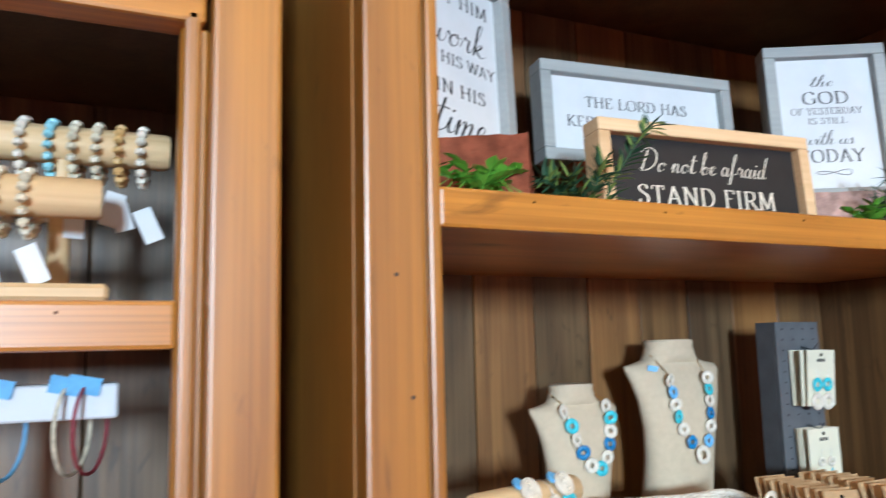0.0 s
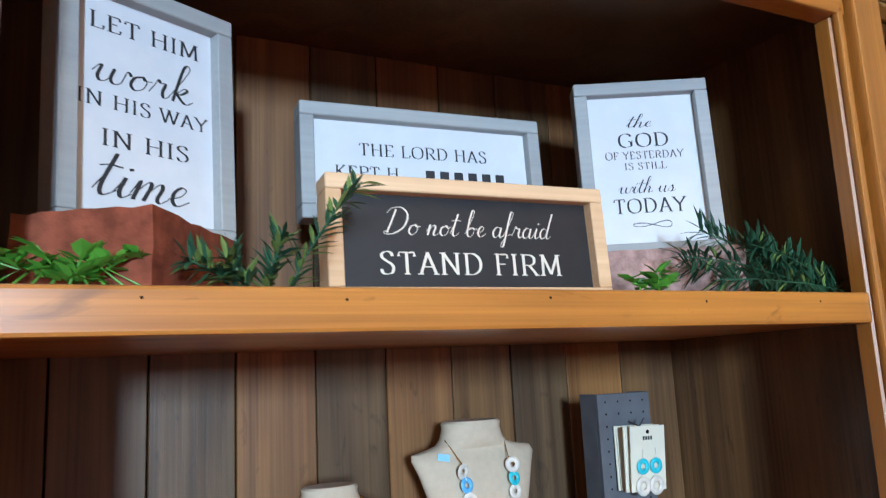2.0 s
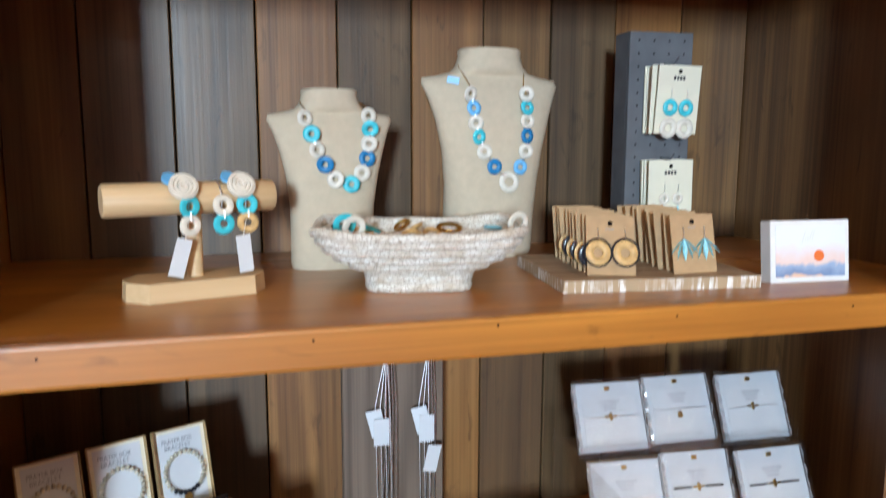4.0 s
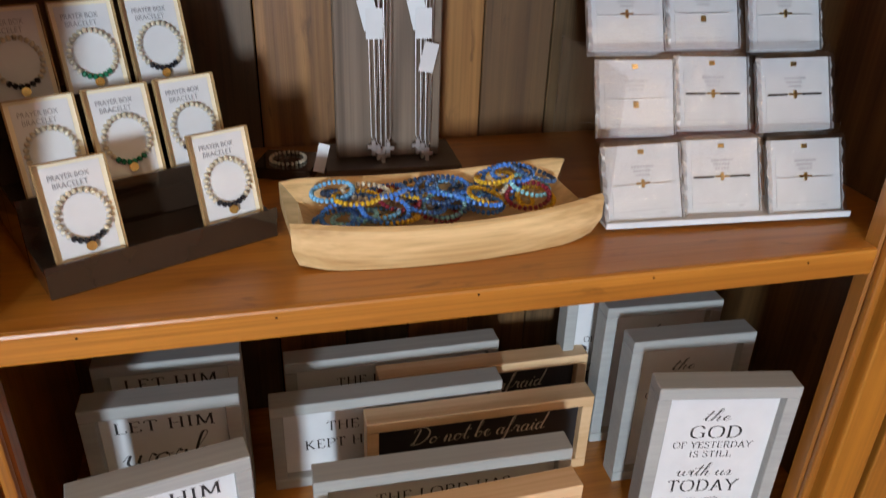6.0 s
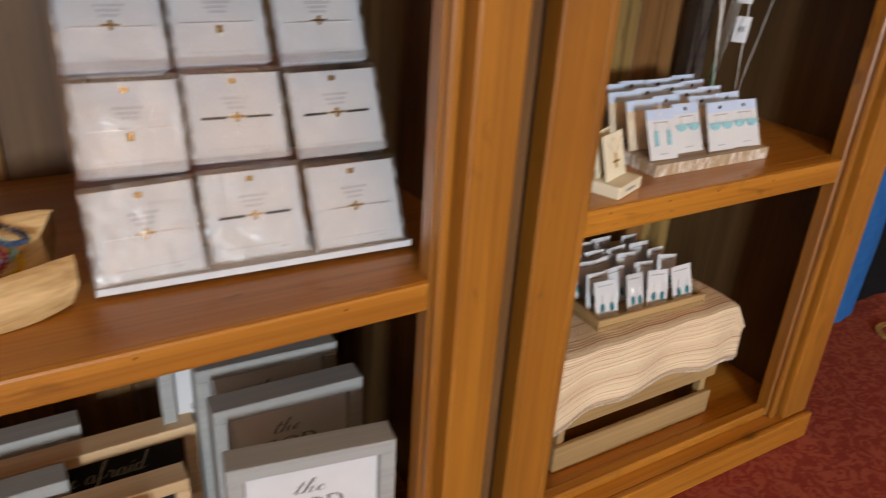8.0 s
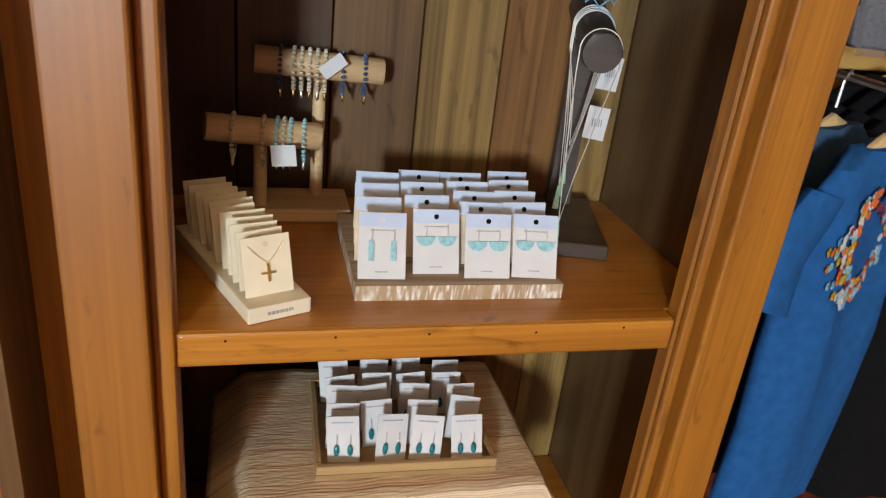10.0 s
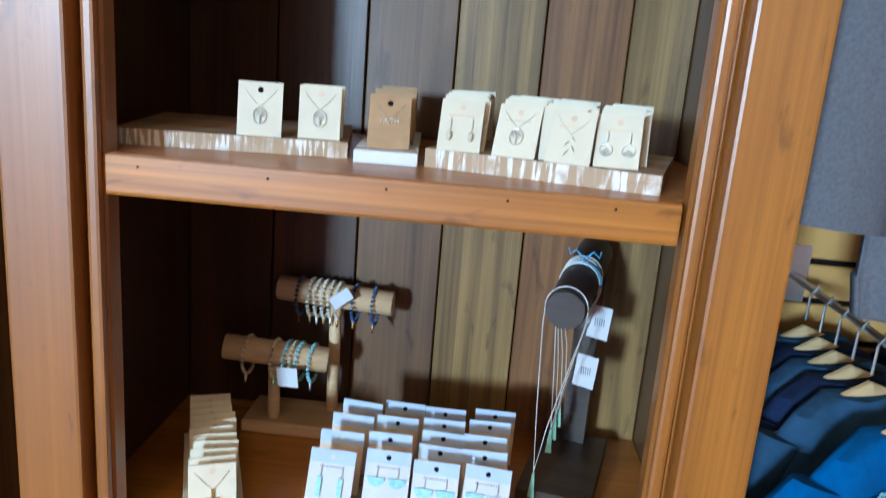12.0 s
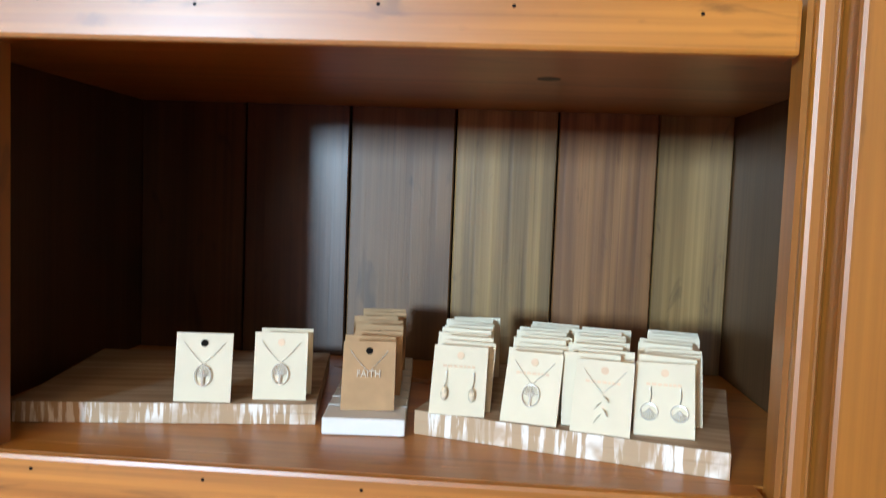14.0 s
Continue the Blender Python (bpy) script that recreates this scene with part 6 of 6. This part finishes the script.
for k in range(4):
    for j in range(5):
        mm = m7 @ Matrix.Translation((-0.088 + 0.058 * k + rnd.uniform(-0.008, 0.008), 0.022 + 0.036 * j + rnd.uniform(-0.006, 0.006), 0.009)) @ pose(0, 0, 0, -16 + rnd.uniform(-4, 4), rnd.uniform(-7, 7), rnd.uniform(-9, 9))
        if proto is None:
            proto = card("white earring card with teal glass drops", 0.045, 0.068, PAPER, mm, "teal earring cards in the tray", lambda t, w, h: (bars(t, w, [(h - 0.010, 0.03, 0.002)], GREYINK), fr(t, w, h)), False)
        else:
            copy_thing(proto, mm)

# ---- left cabinet ----
ta = thing("bracelet_stand", "double pale wooden T-bar bracelet stand", "display stand")
part("base", box_bm(-0.28, 0.03, 1.4515, 0.0, 0.17, 1.467, bevel=0.004), PALE, ta)
AB = [((-0.36, 0.14, 1.615), (0.055, 0.14, 1.615)), ((-0.30, 0.07, 1.548), (-0.008, 0.07, 1.548))]
for (a, b), px, py in zip(AB, (-0.045, -0.17), (0.14, 0.07)):
    bm = bmesh.new()
    tube(bm, [a, tuple(Vector(a).lerp(Vector(b), 0.01)), tuple(Vector(a).lerp(Vector(b), 0.99)), b], 0.019, 20, taper=[0.9, 1, 1, 0.9])
    part("bar", bm, PALE, ta, smooth=True)
    bm = bmesh.new()
    tube(bm, [(px, py, 1.4665), (px, py, a[2] - 0.017)], 0.0105, 12)
    part("post", bm, PALE, ta, smooth=True)
for (a, b), fs in zip(AB, ((0.5, 0.6, 0.68, 0.74, 0.79, 0.84, 0.89, 0.94), (0.3, 0.45, 0.55, 0.64, 0.72, 0.8))):
    for i, f in enumerate(fs):
        p = Vector(a).lerp(Vector(b), f)
        t = thing("bead_bracelet", "chunky stone bracelet with white price tag", "bracelet", at(p.x, p.y, p.z, 80), "bracelets in the left cabinet")
        bead_ring(t, pose(0, 0, -0.007), 0.027, 0.0056, 16, (STONE, NATUR, BONE, AQUA, STONE)[i % 5], 1.05)
        bm = bmesh.new()
        tag_bm(bm, (random.uniform(-0.006, 0.006), random.uniform(-0.03, 0.03), random.uniform(-0.075, -0.035)), 0.019, 0.036, random.uniform(-100, -60), random.uniform(-25, 25))
        part("tag", bm, PAPER, t)
tl = thing("bracelet_stand", "whitewashed square T-bar bracelet stand", "display stand")
part("base", box_bm(-0.24, 0.05, 1.0205, -0.06, 0.15, 1.035), GREYCARD, tl)
part("post", box_bm(-0.165, 0.09, 1.0352, -0.14, 0.115, 1.348), GREYCARD, tl)
part("bar", box_bm(-0.32, 0.085, 1.3482, 0.012, 0.12, 1.38, bevel=0.002), GREYCARD, tl)
for x, mt in ((-0.08, SKYB), (-0.025, STONE), (-0.01, MAROON)):
    t = thing("bracelet", "thin strap bracelet with pale tag", "bracelet", at(x, 0.1, 1.365), "strap bracelets")
    bm = bmesh.new()
    torus(bm, pose(0, 0, -0.025, 0, 0, 70), 0.042, 0.0018, 24, 6)
    part("band", bm, mt, t)
    bm = bmesh.new()
    tag_bm(bm, (-0.005, -0.02, 0.022), 0.028, 0.016, 10, 12)
    part("tag", bm, SKYB, t, "pale blue paper tag")

# ---- clothes beside the right cabinet ----


def cloth_fold(x, z, seed):
    return 0.012 * math.sin(x * 38 + seed) * min(1, -z / 0.25) + 0.006 * math.sin(x * 71 + z * 9)


def garment_mesh(w, length, sleeve, hood, seed):
    """A hung shirt: flattened tube of body and two sleeves, soft folds; top centre at the origin."""
    rnd = random.Random(seed)
    bm = bmesh.new()
    rows = []
    N = 28
    prof = [(0.0, 0.07, 0.022), (-0.02, 0.12, 0.026), (-0.05, w * 0.5 - 0.02, 0.026), (-0.09, w * 0.5, 0.028), (-0.17, w * 0.47, 0.030), (-0.3, w * 0.455, 0.034), (-length * 0.7, w * 0.46, 0.036), (-length, w * 0.47, 0.034)]
    for z, hw, d in prof:
        ring = []
        for i in range(N):
            a = 2 * math.pi * i / N
            c, s = math.cos(a), math.sin(a)
            x = hw * math.copysign(abs(c) ** 0.7, c)
            ring.append(bm.verts.new((x, d * s + cloth_fold(x, z, seed), z)))
        rows.append(ring)
    skin(bm, rows, caps=True)
    for sg in (-1, 1):
        if sleeve > 0.3:
            p = [Vector((sg * (w * 0.5 - 0.03), 0, -0.055)), Vector((sg * (w * 0.5 + 0.012), 0.004, -0.13)), Vector((sg * (w * 0.5 + 0.026), 0.012, -0.055 - sleeve * 0.55)), Vector((sg * (w * 0.5 + 0.032), 0.002, -0.055 - sleeve))]
        else:
            p = [Vector((sg * (w * 0.5 - 0.03), 0, -0.055)), Vector((sg * (w * 0.5 + 0.02), 0.004, -0.11)), Vector((sg * (w * 0.5 + sleeve * 0.22), 0.008, -0.055 - sleeve * 0.55)), Vector((sg * (w * 0.5 + sleeve * 0.30), 0.0, -0.055 - sleeve))]
        rr = []
        for q, (ru, rv) in zip(p, ((0.05, 0.022), (0.06, 0.026), (0.066, 0.028), (0.068, 0.028)) if sleeve > 0.3 else ((0.045, 0.022), (0.05, 0.026), (0.052, 0.028), (0.05, 0.026))):
            dirn = Vector((-0.95 * sg, 0, -0.3)) if sleeve < 0.3 else Vector((-1 * sg, 0, -0.08))
            rr.append(ring_verts(bm, q, dirn.normalized(), Vector((0, 1, 0)), ru, rv, 14))
        skin(bm, rr)
    return bm


def hanger_parts(t, z0):
    bm = bmesh.new()
    for sg in (-1, 1):
        pts = [(0, 0, z0 - 0.004), (sg * 0.075, 0, z0 - 0.032), (sg * 0.13, 0.004, z0 - 0.065)]
        rings = []
        for p, k in zip(pts, (1.0, 1.0, 0.7)):
            rings.append(ring_verts(bm, Vector(p), Vector((0, 1, 0)), Vector((0, 0, 1)), 0.010, 0.016 * k, 10))
        skin(bm, rings)
    part("hanger", bm, HANGER, t, "pale wooden clothes hanger", smooth=True)
    bm = bmesh.new()
    tube(bm, [(0, 0, z0 + 0.02), (0, 0, z0 + 0.06), (0.012, 0, z0 + 0.075), (0.022, 0, z0 + 0.06)], 0.002, 6)
    part("hook", bm, SILVER, t, "silver hanger hook")


def face_out(x, y0, z, label):
    t = thing("clothes_rail", label, "clothes rail")
    bm = bmesh.new()
    tube(bm, [(x + 0.011, WALL_Y - 0.014, z), (x + 0.011, y0, z), (x + 0.011, y0 - 0.01, z + 0.02)], 0.006, 8)
    part("bar", bm, SILVER, t)
    part("plate", box_bm(x - 0.02, WALL_Y - 0.022, z - 0.05, x + 0.042, WALL_Y - 0.0145, z + 0.05), SILVER, t)


def hang(x, z, ys, mats, w, length, sleeve, label, category, group, printed=None, rz=8):
    proto = {}
    for i, (y, mt) in enumerate(zip(ys, mats)):
        m = at(x, y, z, rz + random.uniform(-2, 2))
        if i and mt.name in proto:
            copy_thing(proto[mt.name], m)
            continue
        t = thing("hung_garment", label[mt.name], category, m, group)
        part("cloth", garment_mesh(w, length, sleeve, False, i * 3 + 1), mt, t, smooth=True)
        hanger_parts(t, 0.005)
        if sleeve > 0.3:
            bm = bmesh.new()
            rows = []
            for z, k in ((-length + 0.002, 1.0), (-length - 0.004, 1.02), (-length - 0.05, 0.97), (-length - 0.054, 0.94)):
                rows.append([bm.verts.new((w * 0.46 * k * math.copysign(abs(math.cos(a)) ** 0.7, math.cos(a)), 0.036 * k * math.sin(a) + cloth_fold(w * 0.46 * math.cos(a), -length, i * 3 + 1) + 0.0012 * (q % 2), z)) for q, a in enumerate([2 * math.pi * n / 60 for n in range(60)])])
            skin(bm, rows)
            part("hem", bm, mt, t, "ribbed knit hem")
        if printed and i == 0:
            printed(t)
        else:
            proto[mt.name] = t


def floral(t):
    """A wreath of small printed flowers lying on the cloth."""
    rnd = random.Random(30)
    cols = [ORANGE, YELLOW, PAPER, AQUA, SKYB, MAROON]
    petals = [bmesh.new() for _ in cols]
    for i in range(220):
        a, r = rnd.uniform(0, 6.28), 0.088 * math.sqrt(rnd.uniform(0.35, 1))
        x, z = r * math.cos(a) - 0.028, -0.138 + r * math.sin(a)
        c = min(0.95, (abs(x) / 0.143) ** 1.43)
        yy = -0.0305 * math.sqrt(1 - c * c) + cloth_fold(x, z, 1) - 0.0022 - 0.000012 * i
        k = rnd.randrange(6)
        for q in range(5):
            b = a + q * 1.257
            disc(petals[k], at(x + 0.0042 * math.cos(b), yy, z + 0.0042 * math.sin(b)), 0.0031, 7, 0.0004)
    for bm, mt in zip(petals, cols):
        tagged(part("print", bm, mt, t), "floral wreath print", kind="stuff")


def photo(t):
    part("print", box_bm(-0.055, -0.056, -0.25, -0.02, -0.055, -0.08), YELLOW, t, "yellow printed panel")
    part("print", box_bm(-0.018, -0.056, -0.25, 0.1, -0.055, -0.08), AQUA, t, "teal and white printed panel")
    bm = bmesh.new()
    tag_bm(bm, (-0.07, -0.06, -0.03), 0.04, 0.075, 4, 6)
    part("tag", bm, PAPER, t, "white paper swing tag")


face_out(2.56, 0.10, 0.90, "silver face-out rail on slat wall")
hang(2.56, 0.83, [0.17, 0.275, 0.33, 0.385, 0.44, 0.495], [TEE_BLUE, TEE_SLATE, TEE_NAVY, TEE_SLATE, TEE_NAVY, TEE_SLATE], 0.31, 0.62, 0.15,
     {TEE_BLUE.name: "royal blue t-shirt with floral print on hanger", TEE_SLATE.name: "slate blue t-shirt on a wooden hanger", TEE_NAVY.name: "navy t-shirt on a wooden hanger"}, "t-shirt", "t-shirts on the rail", floral, 24)
face_out(2.90, 0.2, 0.935, "silver face-out rail on slat wall")
hang(2.90, 0.865, [0.27, 0.33, 0.39, 0.45, 0.51], [TEE_BLACK] * 5, 0.33, 0.76, 0.18, {TEE_BLACK.name: "black t-shirt on a wooden hanger"}, "t-shirt", "black t-shirts on the rail", photo, -6)
face_out(2.66, 0.14, 1.735, "silver face-out rail on slat wall")
hang(2.66, 1.665, [0.22, 0.31, 0.40, 0.49], [BLUEFL, GREYFL, GREYFL, GREYFL], 0.40, 0.66, 0.55, {BLUEFL.name: "heather blue sweatshirt on a wooden hanger", GREYFL.name: "heather grey sweatshirt on a wooden hanger"}, "sweatshirt", "sweatshirts on the rail")
face_out(2.66, 0.3, 2.66, "silver face-out rail on slat wall")
hang(2.66, 2.59, [0.42, 0.5], [GREYFL, GREYFL], 0.30, 0.18, 0.24, {GREYFL.name: "small heather grey garment hung high on rail"}, "sweatshirt", "small garments")
cap = thing("cap", "bright blue cotton cap hung on the slat wall", "cap", at(2.47, 0.53, 2.05, 20))
bm = bmesh.new()
bmesh.ops.create_uvsphere(bm, u_segments=20, v_segments=12, radius=0.1)
for v in bm.verts:
    v.co = Vector((v.co.x * 0.85, v.co.y * 0.9, v.co.z * 1.35 + 0.12))
part("crown", bm, CAPBLUE, cap, smooth=True)
bm = bmesh.new()
bx(bm, -0.07, -0.10, 0.0, 0.07, -0.02, 0.012, bevel=0.005, seg=2)
part("brim", bm, CAPBLUE, cap)
bm = bmesh.new()
tube(bm, [(0, 0.09, 0.26), (0, 0.0, 0.262), (0, -0.02, 0.275)], 0.003, 6)
part("peg", bm, SILVER, cap)
